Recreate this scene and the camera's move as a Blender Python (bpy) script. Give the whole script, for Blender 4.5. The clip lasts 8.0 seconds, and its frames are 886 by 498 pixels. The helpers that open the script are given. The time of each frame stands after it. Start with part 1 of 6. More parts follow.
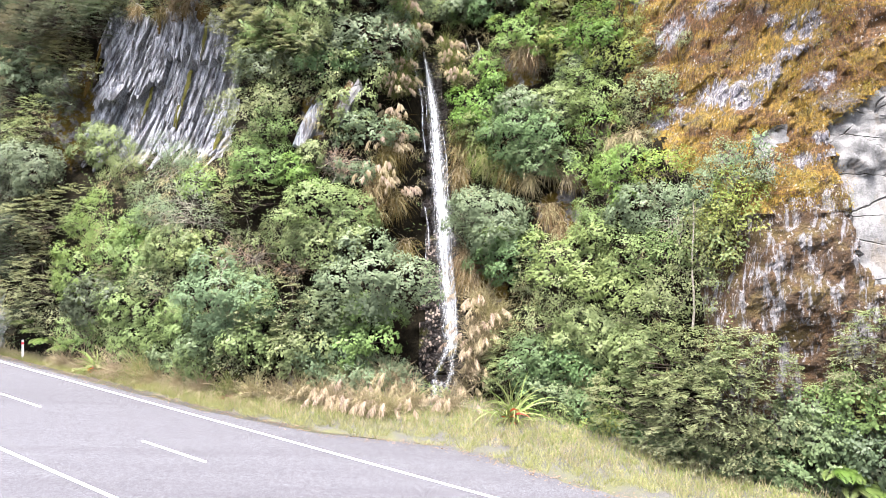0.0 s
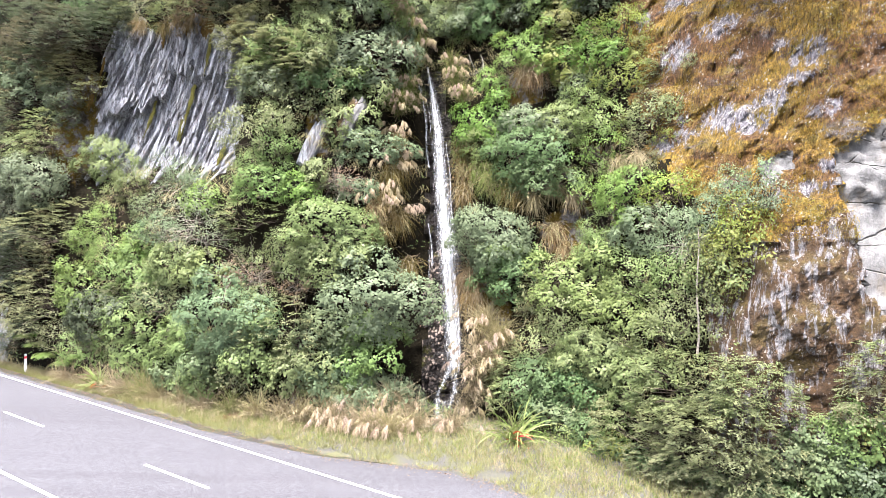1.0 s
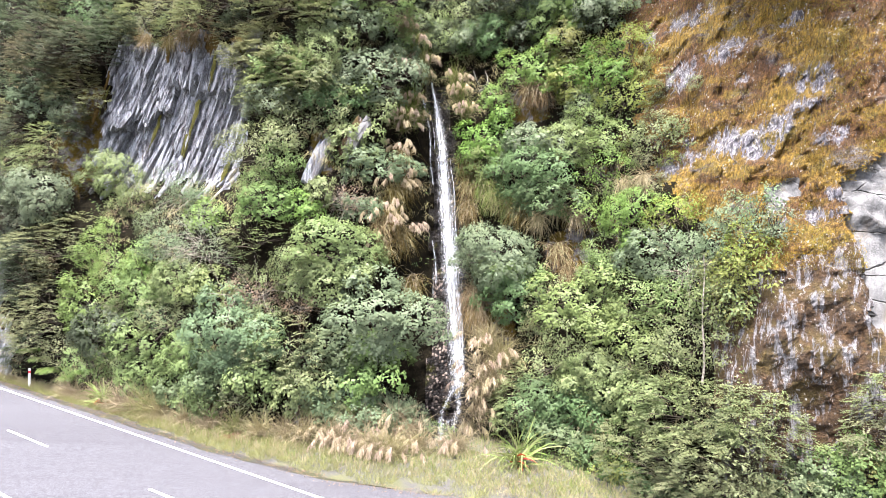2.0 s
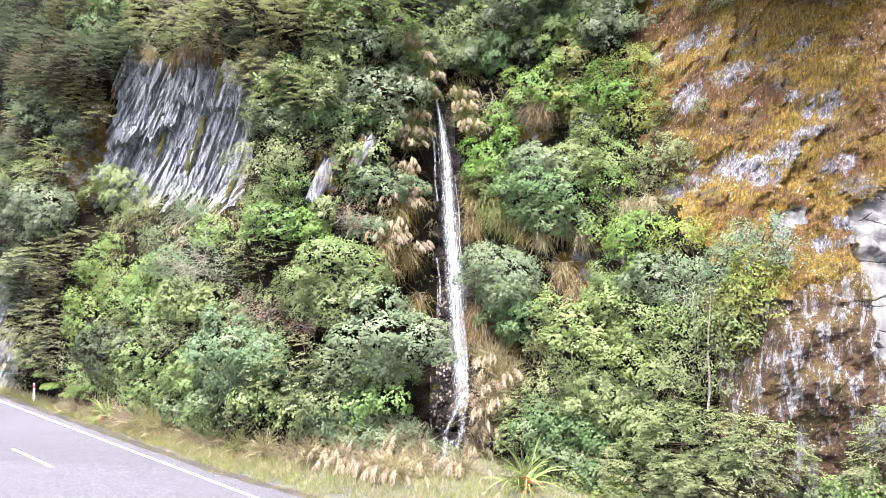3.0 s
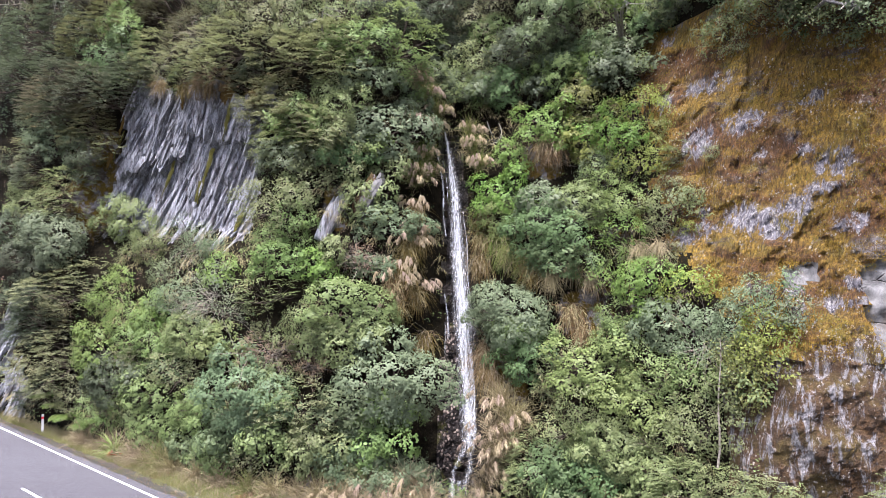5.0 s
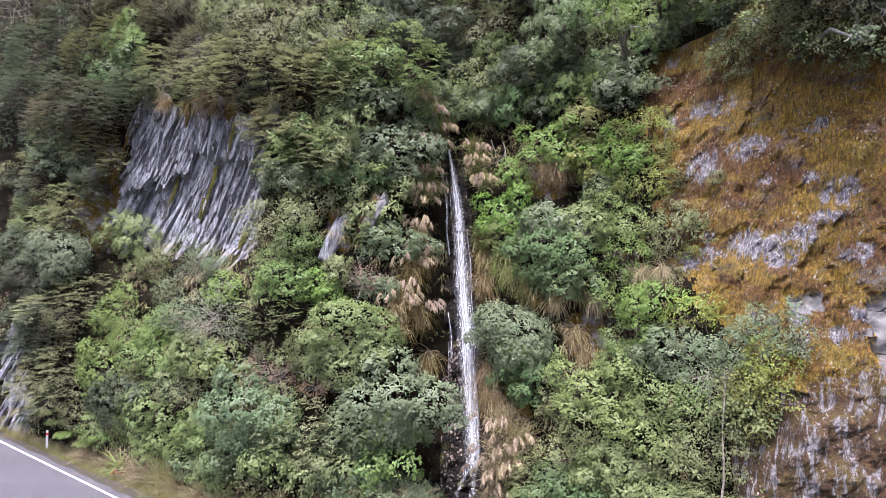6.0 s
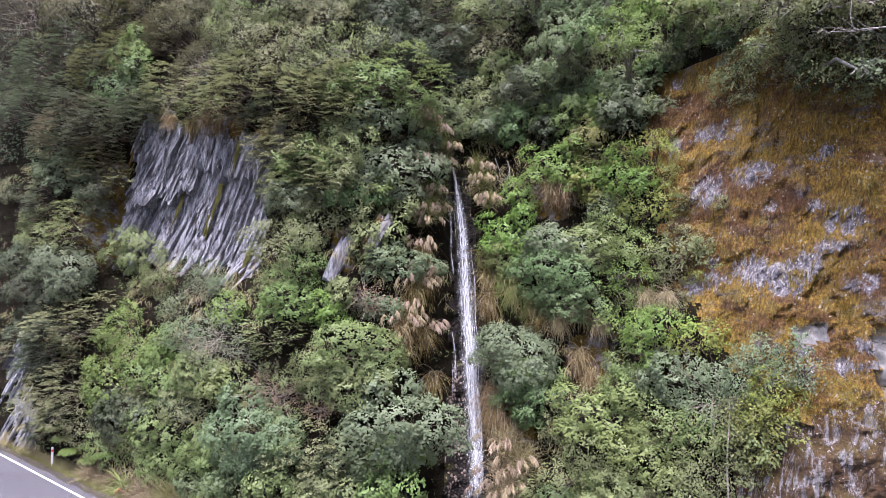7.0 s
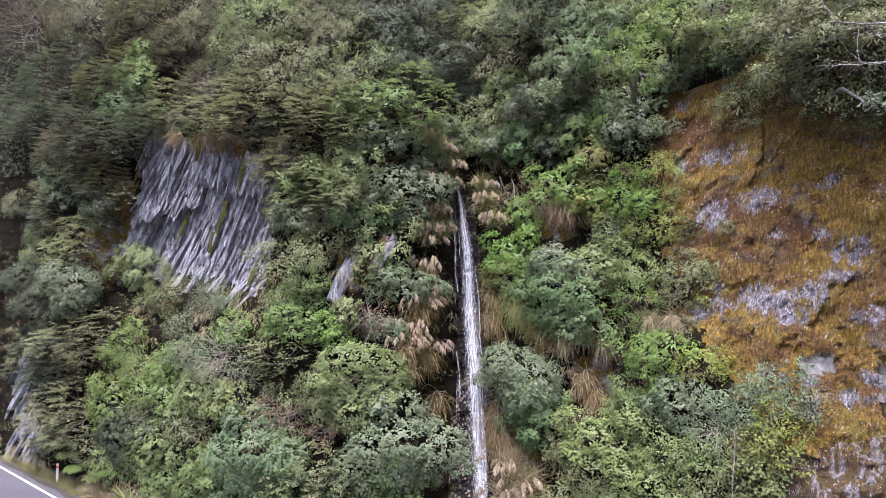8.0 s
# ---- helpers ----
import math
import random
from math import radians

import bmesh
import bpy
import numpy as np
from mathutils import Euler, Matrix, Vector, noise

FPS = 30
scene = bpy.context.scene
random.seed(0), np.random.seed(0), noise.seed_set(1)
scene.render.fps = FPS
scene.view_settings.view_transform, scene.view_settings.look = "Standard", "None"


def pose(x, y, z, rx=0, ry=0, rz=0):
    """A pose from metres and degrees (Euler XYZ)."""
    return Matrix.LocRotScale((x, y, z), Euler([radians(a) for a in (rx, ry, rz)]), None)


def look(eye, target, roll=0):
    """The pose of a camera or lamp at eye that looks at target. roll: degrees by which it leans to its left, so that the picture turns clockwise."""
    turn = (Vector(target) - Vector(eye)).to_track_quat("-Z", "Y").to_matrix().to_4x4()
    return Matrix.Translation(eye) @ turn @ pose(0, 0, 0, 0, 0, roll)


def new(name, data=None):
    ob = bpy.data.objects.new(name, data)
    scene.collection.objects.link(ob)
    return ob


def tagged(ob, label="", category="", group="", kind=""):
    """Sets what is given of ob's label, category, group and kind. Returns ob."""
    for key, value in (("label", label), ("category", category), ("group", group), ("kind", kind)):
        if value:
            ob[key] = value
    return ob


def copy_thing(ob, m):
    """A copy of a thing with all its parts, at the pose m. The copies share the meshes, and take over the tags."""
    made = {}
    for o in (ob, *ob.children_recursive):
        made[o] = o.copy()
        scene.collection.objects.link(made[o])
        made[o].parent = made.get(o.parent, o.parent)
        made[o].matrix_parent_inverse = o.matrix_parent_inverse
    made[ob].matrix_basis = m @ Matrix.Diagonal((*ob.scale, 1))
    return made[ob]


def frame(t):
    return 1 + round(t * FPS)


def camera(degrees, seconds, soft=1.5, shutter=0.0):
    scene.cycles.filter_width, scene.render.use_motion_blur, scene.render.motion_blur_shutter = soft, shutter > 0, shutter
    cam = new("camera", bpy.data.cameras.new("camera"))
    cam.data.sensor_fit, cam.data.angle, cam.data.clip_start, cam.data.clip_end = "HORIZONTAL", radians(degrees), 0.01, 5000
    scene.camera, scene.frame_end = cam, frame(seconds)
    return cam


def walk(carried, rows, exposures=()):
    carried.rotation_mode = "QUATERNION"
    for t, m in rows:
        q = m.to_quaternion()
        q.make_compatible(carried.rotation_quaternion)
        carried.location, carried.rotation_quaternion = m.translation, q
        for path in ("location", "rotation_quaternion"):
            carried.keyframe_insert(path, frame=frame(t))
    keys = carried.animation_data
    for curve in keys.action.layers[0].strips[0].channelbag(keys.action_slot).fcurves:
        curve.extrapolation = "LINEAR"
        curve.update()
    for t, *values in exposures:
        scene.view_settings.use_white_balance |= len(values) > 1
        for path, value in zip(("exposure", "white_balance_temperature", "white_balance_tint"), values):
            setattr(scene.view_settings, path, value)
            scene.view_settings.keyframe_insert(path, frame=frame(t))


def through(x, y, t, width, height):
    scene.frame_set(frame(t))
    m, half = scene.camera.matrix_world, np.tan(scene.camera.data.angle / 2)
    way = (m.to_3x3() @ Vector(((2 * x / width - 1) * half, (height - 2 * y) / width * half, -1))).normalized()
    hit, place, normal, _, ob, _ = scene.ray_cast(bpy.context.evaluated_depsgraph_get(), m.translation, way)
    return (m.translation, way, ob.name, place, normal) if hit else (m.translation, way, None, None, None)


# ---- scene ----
cam = camera(67.7, 8.0, soft=0.65)
METRES, EYE, TILT, LEAN, TURN = 7.4, 7.4, 0.0, 0.0, 0.0
ROWS = [
    (0.0, 0.0, 0.0, 0.0, 0.0, 0.0, -0.0),
    (0.5, -0.0066, 0.0027, 0.0572, 0.06, 0.02, -0.11),
    (1.0, -0.0127, 0.0061, 0.1148, 0.13, 0.04, -0.23),
    (1.5, -0.0204, 0.0085, 0.1734, 0.2, 0.05, -0.33),
    (3.0, -0.0413, 0.012, 0.355, 0.52, 0.05, -0.6),
    (3.5, -0.0478, 0.0134, 0.4155, 0.64, 0.05, -0.68),
    (4.0, -0.0535, 0.0152, 0.4758, 0.77, 0.07, -0.76),
    (4.5, -0.0583, 0.0174, 0.5391, 0.89, 0.09, -0.84),
    (6.0, -0.0676, 0.0171, 0.7337, 1.28, 0.11, -0.99),
    (6.5, -0.0699, 0.0158, 0.7998, 1.44, 0.14, -1.04),
    (7.0, -0.0728, 0.0141, 0.8646, 1.6, 0.16, -1.09),
    (7.5, -0.0773, 0.0138, 0.9303, 1.76, 0.18, -1.14),
    (8.0, -0.0812, 0.0133, 0.9958, 1.91, 0.19, -1.18),
]
walk(cam, [(t, pose(0, 0, EYE, TILT, LEAN, TURN) @ pose(METRES * x, METRES * y, METRES * z, 90 + pitch, roll, yaw)) for t, x, y, z, yaw, pitch, roll in ROWS],
     exposures=[(0, 3.27, 6280, 13), (1.5, 3.26, 6240, 14), (3.0, 3.35, 6120, 15), (3.5, 3.55, 6100, 17), (4.0, 3.26, 6050, 19), (4.5, 2.87, 6020, 19), (6.0, 2.51, 5920, 24), (8.0, 2.33, 5840, 27)])

# ---- daylight: bright cloud with a soft sun behind the camera ----
SUN_HEIGHT, SUN_AZIMUTH = 68, 203
world = bpy.data.worlds.new("sky")
scene.world = world
world.use_nodes = True
wn = world.node_tree.nodes
sky = wn.new("ShaderNodeTexSky")
sky.sky_type, sky.sun_disc = "NISHITA", False
sky.sun_elevation, sky.sun_rotation = radians(SUN_HEIGHT), radians(SUN_AZIMUTH)
sky.air_density, sky.dust_density, sky.ozone_density = 1.0, 5.0, 0.6
world.node_tree.links.new(sky.outputs[0], wn["Background"].inputs[0])
wn["Background"].inputs[1].default_value = 0.08
sun = new("sun", bpy.data.lights.new("sun", "SUN"))
sun.data.energy, sun.data.angle, sun.data.color = 3.3, radians(28), (1.0, 0.97, 0.93)
_a, _e = radians(SUN_AZIMUTH), radians(SUN_HEIGHT)
sun.matrix_world = look((20 * math.sin(_a), 20 * math.cos(_a), 60), (20 * math.sin(_a) - math.cos(_e) * math.sin(_a), 20 * math.cos(_a) - math.cos(_e) * math.cos(_a), 60 - math.sin(_e)))


# ---- materials ----
class Nodes:
    """A small builder of node materials in object or world space."""

    def __init__(self, name):
        self.mat = bpy.data.materials.new(name)
        self.mat.use_nodes = True
        self.tree = self.mat.node_tree
        self.bsdf = self.tree.nodes["Principled BSDF"]
        self.out = self.tree.nodes["Material Output"]
        self.place = self.tree.nodes.new("ShaderNodeNewGeometry").outputs["Position"]

    def link(self, a, b):
        self.tree.links.new(a, b)

    def stretched(self, scale, turn=(0, 0, 0)):
        n = self.tree.nodes.new("ShaderNodeMapping")
        n.inputs["Scale"].default_value = scale
        n.inputs["Rotation"].default_value = [radians(a) for a in turn]
        self.link(self.place, n.inputs["Vector"])
        return n.outputs[0]

    def noise(self, scale, detail=4, rough=0.6, vector=None, bend=0.0):
        n = self.tree.nodes.new("ShaderNodeTexNoise")
        n.inputs["Scale"].default_value, n.inputs["Detail"].default_value = scale, detail
        n.inputs["Roughness"].default_value, n.inputs["Distortion"].default_value = rough, bend
        self.link(vector or self.place, n.inputs["Vector"])
        return n.outputs["Fac"]

    def cells(self, scale, feature="F1", vector=None):
        n = self.tree.nodes.new("ShaderNodeTexVoronoi")
        n.feature = feature
        n.inputs["Scale"].default_value = scale
        self.link(vector or self.place, n.inputs["Vector"])
        return n.outputs["Distance"]

    def ramp(self, fac, *stops):
        n = self.tree.nodes.new("ShaderNodeValToRGB")
        el = n.color_ramp.elements
        while len(el) < len(stops):
            el.new(0.5)
        for e, (p, c) in zip(el, stops):
            e.position = p
            e.color = (c, c, c, 1) if isinstance(c, (int, float)) else (*c, 1)
        self.link(fac, n.inputs[0])
        return n.outputs[0]

    def mix(self, fac, a, b, blend="MIX"):
        n = self.tree.nodes.new("ShaderNodeMix")
        n.data_type, n.blend_type = "RGBA", blend
        for value, slot in ((fac, n.inputs[0]), (a, n.inputs[6]), (b, n.inputs[7])):
            if isinstance(value, (int, float)):
                slot.default_value = value
            elif isinstance(value, tuple):
                slot.default_value = (*value, 1)
            else:
                self.link(value, slot)
        return n.outputs[2]

    def math(self, op, a, b):
        n = self.tree.nodes.new("ShaderNodeMath")
        n.operation = op
        for value, slot in ((a, n.inputs[0]), (b, n.inputs[1])):
            if isinstance(value, (int, float)):
                slot.default_value = value
            else:
                self.link(value, slot)
        return n.outputs[0]

    def hsv(self, colour, hue, sat, val):
        n = self.tree.nodes.new("ShaderNodeHueSaturation")
        for value, slot in ((hue, n.inputs[0]), (sat, n.inputs[1]), (val, n.inputs[2])):
            if isinstance(value, (int, float)):
                slot.default_value = value
            else:
                self.link(value, slot)
        if isinstance(colour, tuple):
            n.inputs["Color"].default_value = (*colour, 1)
        else:
            self.link(colour, n.inputs["Color"])
        return n.outputs[0]

    def span(self, fac, lo, hi):
        n = self.tree.nodes.new("ShaderNodeMapRange")
        n.inputs[3].default_value, n.inputs[4].default_value = lo, hi
        self.link(fac, n.inputs[0])
        return n.outputs[0]

    def trait(self, name):
        n = self.tree.nodes.new("ShaderNodeAttribute")
        n.attribute_name = name
        return n.outputs["Fac"]

    def island(self):
        return self.tree.nodes.new("ShaderNodeNewGeometry").outputs["Random Per Island"]

    def each(self):
        return self.tree.nodes.new("ShaderNodeObjectInfo").outputs["Random"]

    def bump(self, height, strength, distance):
        n = self.tree.nodes.new("ShaderNodeBump")
        n.inputs["Strength"].default_value, n.inputs["Distance"].default_value = strength, distance
        self.link(height, n.inputs["Height"])
        self.link(n.outputs[0], self.bsdf.inputs["Normal"])

    def done(self, colour, roughness=0.8, specular=0.4):
        if isinstance(colour, tuple):
            self.bsdf.inputs["Base Color"].default_value = (*colour, 1)
        else:
            self.link(colour, self.bsdf.inputs["Base Color"])
        if isinstance(roughness, (int, float)):
            self.bsdf.inputs["Roughness"].default_value = roughness
        else:
            self.link(roughness, self.bsdf.inputs["Roughness"])
        self.bsdf.inputs["Specular IOR Level"].default_value = specular
        return self.mat


def leaf_material(name, dark, light, roughness=0.45, through=0.30, hue=0.022):
    """Leaves: each leaf and each plant a little different, with some light passing through."""
    n = Nodes(name)
    col = n.mix(n.ramp(n.island(), (0.0, 0.40), (1.0, 0.66)), dark, light)
    col = n.hsv(col, n.span(n.each(), 0.5 - hue, 0.5 + hue), n.span(n.each(), 0.9, 1.15), n.span(n.noise(0.9, 2), 0.70, 1.20))
    n.done(col, roughness, 0.10)
    glow = n.tree.nodes.new("ShaderNodeBsdfTranslucent")
    n.link(n.hsv(col, 0.49, 1.1, 1.2), glow.inputs[0])
    m = n.tree.nodes.new("ShaderNodeMixShader")
    m.inputs[0].default_value = through
    n.link(n.bsdf.outputs[0], m.inputs[1]), n.link(glow.outputs[0], m.inputs[2]), n.link(m.outputs[0], n.out.inputs[0])
    return n.mat


LEAF = {
    "dark": leaf_material("dark_green_leaf", (0.026, 0.043, 0.023), (0.143, 0.190, 0.087)),
    "mid": leaf_material("mid_green_leaf", (0.044, 0.067, 0.028), (0.195, 0.243, 0.098)),
    "grey": leaf_material("grey_green_leaf", (0.044, 0.063, 0.038), (0.158, 0.197, 0.111)),
    "bright": leaf_material("bright_green_leaf", (0.043, 0.071, 0.025), (0.178, 0.236, 0.074)),
    "lime": leaf_material("yellow_green_leaf", (0.066, 0.082, 0.022), (0.206, 0.225, 0.071)),
    "olive": leaf_material("olive_green_leaf", (0.042, 0.050, 0.024), (0.196, 0.213, 0.107)),
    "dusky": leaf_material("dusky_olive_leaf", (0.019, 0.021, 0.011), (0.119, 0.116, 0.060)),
    # deep: shade of the upper forest and hollows is put into this green
    "deep": leaf_material("deep_shaded_green_leaf", (0.012, 0.020, 0.013), (0.088, 0.105, 0.060)),
    "brown": leaf_material("brownish_leaf", (0.056, 0.038, 0.028), (0.228, 0.168, 0.109), 0.6),
}
STRAW = leaf_material("straw_blade", (0.123, 0.102, 0.056), (0.303, 0.262, 0.164), 0.65, 0.3)
PLUME = leaf_material("pale_plume", (0.235, 0.182, 0.125), (0.420, 0.350, 0.260), 0.8, 0.4)
OCHRE_BLADE = leaf_material("ochre_blade", (0.061, 0.043, 0.016), (0.152, 0.113, 0.048), 0.65, 0.3)
GREEN_BLADE = leaf_material("green_blade", (0.053, 0.074, 0.021), (0.172, 0.193, 0.066), 0.5, 0.3)
FLAX_BLADE = leaf_material("flax_blade", (0.075, 0.100, 0.030), (0.190, 0.220, 0.086), 0.4, 0.3)
RED_BLADE = leaf_material("red_blade", (0.213, 0.029, 0.012), (0.344, 0.082, 0.025), 0.5, 0.2)
FERN = leaf_material("fern_leaf", (0.037, 0.061, 0.015), (0.094, 0.127, 0.037), 0.5, 0.35)
GRASS = leaf_material("verge_grass", (0.095, 0.096, 0.038), (0.250, 0.240, 0.118), 0.7, 0.3)


def bark_material(name, dark, light):
    n = Nodes(name)
    return n.done(n.mix(n.ramp(n.noise(14, 5), (0.35, 0.0), (0.65, 1.0)), dark, light), 0.85, 0.2)


BARK = bark_material("brown_bark", (0.018, 0.013, 0.010), (0.065, 0.050, 0.038))
PALE_BARK = bark_material("pale_bark", (0.100, 0.085, 0.068), (0.250, 0.225, 0.190))


def earth_material():
    n = Nodes("earth_and_litter_with_gap_shade")
    # Near-black base: the shade of gaps between shrubs is put into the earth's colour.
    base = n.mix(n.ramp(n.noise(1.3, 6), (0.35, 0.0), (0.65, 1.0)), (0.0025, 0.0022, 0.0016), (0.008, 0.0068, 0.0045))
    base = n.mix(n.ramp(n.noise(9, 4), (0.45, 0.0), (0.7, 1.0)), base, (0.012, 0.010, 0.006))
    moss = n.mix(n.ramp(n.noise(5.5, 10, 0.8), (0.34, 0.0), (0.66, 1.0)), (0.018, 0.011, 0.003), (0.110, 0.078, 0.018))
    rock = n.mix(n.ramp(n.noise(4.5, 10, 0.78), (0.36, 0.0), (0.64, 1.0)), (0.024, 0.021, 0.022), (0.150, 0.142, 0.142))
    cover = n.mix(n.ramp(n.noise(1.6, 10, 0.75), (0.46, 0.0), (0.52, 1.0)), rock, moss)
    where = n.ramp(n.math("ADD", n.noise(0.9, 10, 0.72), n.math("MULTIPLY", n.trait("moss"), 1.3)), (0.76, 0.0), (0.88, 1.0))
    n.bump(n.noise(7, 6), 0.7, 0.12)
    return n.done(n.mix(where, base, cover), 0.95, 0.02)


def mossy_rock_material():
    """Grey-violet rock under draped ochre moss, with red-brown stains, bare lilac patches and pale lichen flecks."""
    n = Nodes("mossy_cliff_rock")
    tall = n.stretched((1.0, 1.0, 0.5), (0, 14, 0))
    drape = n.stretched((2.2, 2.2, 0.62), (0, 30, 0))
    slant = n.stretched((0.7, 0.7, 1.4), (0, 32, 0))
    fibre = n.ramp(n.noise(4.6, 8, 0.75, drape), (0.34, 0.0), (0.66, 1.0))
    rock = n.mix(n.ramp(n.noise(4.5, 10, 0.78, tall), (0.35, 0.0), (0.66, 1.0)), (0.030, 0.026, 0.030), (0.150, 0.142, 0.150))
    stain = n.ramp(n.noise(1.1, 6, 0.65, tall, 0.6), (0.44, 0.0), (0.55, 1.0))
    rock = n.mix(stain, rock, n.mix(n.noise(8, 4), (0.016, 0.008, 0.006), (0.066, 0.032, 0.018)))
    moss = n.mix(fibre, (0.030, 0.017, 0.003), (0.258, 0.160, 0.019))
    moss = n.mix(n.ramp(n.noise(0.8, 5, 0.6), (0.48, 0.0), (0.66, 0.75)), moss, n.mix(fibre, (0.034, 0.029, 0.006), (0.160, 0.138, 0.026)))
    where = n.ramp(n.noise(0.62, 12, 0.74, slant, 0.3), (0.39, 0.0), (0.46, 1.0))
    col = n.mix(where, rock, moss)
    broad = n.ramp(n.noise(0.42, 9, 0.68, slant, 0.3), (0.47, 0.0), (0.56, 0.9))
    col = n.mix(broad, col, n.mix(fibre, (0.014, 0.006, 0.004), (0.125, 0.056, 0.018)))
    lilac = n.mix(n.ramp(n.noise(5.0, 12, 0.8, tall), (0.38, 0.0), (0.62, 1.0)), (0.012, 0.010, 0.016), (0.205, 0.194, 0.220))
    lilac = n.mix(n.ramp(n.noise(11.0, 6, 0.7, tall), (0.53, 0.0), (0.58, 0.9)), lilac, (0.330, 0.318, 0.312))
    shown = n.math("ADD", n.math("MULTIPLY", n.noise(2.6, 13, 0.80, tall, 0.5), 3.0), n.trait("bare"))
    col = n.mix(n.ramp(n.math("MULTIPLY", shown, 0.3333), (0.622, 0.0), (0.650, 1.0)), col, lilac)
    spots = n.math("MULTIPLY", n.ramp(n.cells(7.5, "F1", n.mix(0.35, n.place, n.noise(7, 5))), (0.17, 1.0), (0.25, 0.0)), n.ramp(n.noise(1.1, 6), (0.46, 0.0), (0.58, 1.0)))
    col = n.mix(n.math("MULTIPLY", spots, 0.85), col, (0.300, 0.285, 0.268))
    col = n.hsv(col, 0.5, 1.0, n.span(n.ramp(n.noise(15, 8, 0.8, tall), (0.36, 0.0), (0.64, 1.0)), 0.34, 1.5))
    n.bump(n.math("ADD", n.noise(3.4, 10, 0.78, drape), n.math("MULTIPLY", n.noise(18, 6, 0.75), 0.5)), 1.0, 0.22)
    return n.done(col, 0.85, 0.25)


def streaked_rock_material():
    """Red-brown moss with pale drip streaks that run down the rock."""
    n = Nodes("streaked_cliff_rock")
    drip = n.stretched((1.9, 1.9, 0.42), (0, 8, 0))
    moss = n.mix(n.ramp(n.noise(6.0, 10, 0.8), (0.34, 0.0), (0.66, 1.0)), (0.008, 0.004, 0.0025), (0.078, 0.040, 0.012))
    moss = n.mix(n.ramp(n.noise(1.2, 6, 0.7), (0.50, 0.0), (0.60, 0.8)), moss, n.mix(n.noise(9, 6, 0.8), (0.022, 0.015, 0.003), (0.100, 0.068, 0.014)))
    rock = n.mix(n.ramp(n.noise(5.5, 10, 0.75, drip), (0.36, 0.0), (0.64, 1.0)), (0.040, 0.036, 0.042), (0.250, 0.242, 0.250))
    col = n.mix(n.ramp(n.math("ADD", n.noise(1.7, 12, 0.76, drip, 0.4), n.math("MULTIPLY", n.trait("bare"), 0.3)), (0.515, 0.0), (0.56, 0.95)), moss, rock)
    spots = n.ramp(n.cells(7.5, "F1", n.mix(0.3, n.place, n.noise(6, 4))), (0.17, 1.0), (0.23, 0.0))
    col = n.mix(n.math("MULTIPLY", spots, n.ramp(n.noise(1.6, 4), (0.44, 0.0), (0.56, 0.85))), col, (0.290, 0.262, 0.235))
    col = n.hsv(col, 0.5, 1.0, n.span(n.ramp(n.noise(13, 8, 0.8), (0.32, 0.0), (0.68, 1.0)), 0.5, 1.5))
    n.bump(n.math("ADD", n.noise(3.5, 8, 0.7), n.math("MULTIPLY", n.noise(18, 6, 0.75), 0.6)), 1.0, 0.2)
    return n.done(col, 0.8, 0.3)


def slate_material():
    """Grey schist with pale streaks along the beds and a few moss streaks."""
    n = Nodes("grey_schist")
    along = n.stretched((7.0, 7.0, 0.42), (0, -25, 0))
    col = n.mix(n.ramp(n.noise(1.6, 12, 0.82, along), (0.38, 0.0), (0.60, 1.0)), (0.030, 0.031, 0.037), (0.345, 0.352, 0.388))
    col = n.mix(n.ramp(n.noise(4.0, 8, 0.75, along), (0.55, 0.0), (0.72, 0.8)), col, (0.480, 0.488, 0.520))
    col = n.mix(n.ramp(n.noise(1.2, 8, 0.7, n.stretched((1.6, 1.6, 0.5), (0, -25, 0))), (0.50, 0.0), (0.60, 0.85)), col, (0.050, 0.046, 0.050))
    col = n.mix(n.ramp(n.noise(0.7, 8, 0.7, along), (0.60, 0.0), (0.66, 0.8)), col, (0.070, 0.046, 0.022))
    n.bump(n.math("ADD", n.noise(1.6, 10, 0.75, along), n.math("MULTIPLY", n.noise(9, 6), 0.6)), 1.0, 0.14)
    col = n.hsv(col, 0.5, 1.0, n.span(n.each(), 0.85, 1.15))
    return n.done(col, n.span(n.each(), 0.5, 0.75), 0.4)


def wet_rock_material():
    """Black wet rock, with a band of broken blocks whose pale faces are dry."""
    n = Nodes("wet_dark_rock")
    tall = n.stretched((1, 1, 0.5))
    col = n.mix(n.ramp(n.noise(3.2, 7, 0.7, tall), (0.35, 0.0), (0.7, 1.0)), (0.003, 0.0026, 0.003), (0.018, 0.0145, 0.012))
    chips = n.tree.nodes.new("ShaderNodeTexVoronoi")
    chips.inputs["Scale"].default_value = 8.0
    n.link(n.mix(0.10, n.stretched((1.15, 1.0, 0.85), (0, 12, 0)), n.noise(6, 3)), chips.inputs["Vector"])
    dry = n.math("MULTIPLY", n.ramp(chips.outputs["Color"], (0.56, 0.0), (0.58, 1.0)), n.ramp(chips.outputs["Distance"], (0.52, 1.0), (0.62, 0.0)))
    dry = n.math("MULTIPLY", dry, n.ramp(n.math("ADD", n.noise(1.0, 4), n.math("MULTIPLY", n.trait("dry"), 0.55)), (0.62, 0.0), (0.72, 1.0)))
    col = n.mix(dry, col, n.mix(n.noise(4, 5), (0.050, 0.034, 0.027), (0.230, 0.190, 0.165)))
    col = n.mix(n.ramp(n.noise(1.4, 5), (0.58, 0.0), (0.68, 0.7)), col, (0.060, 0.060, 0.014))
    n.bump(n.math("ADD", n.noise(6, 7, 0.7), n.math("MULTIPLY", chips.outputs["Distance"], -0.8)), 1.0, 0.12)
    return n.done(col, 0.4, 0.10)


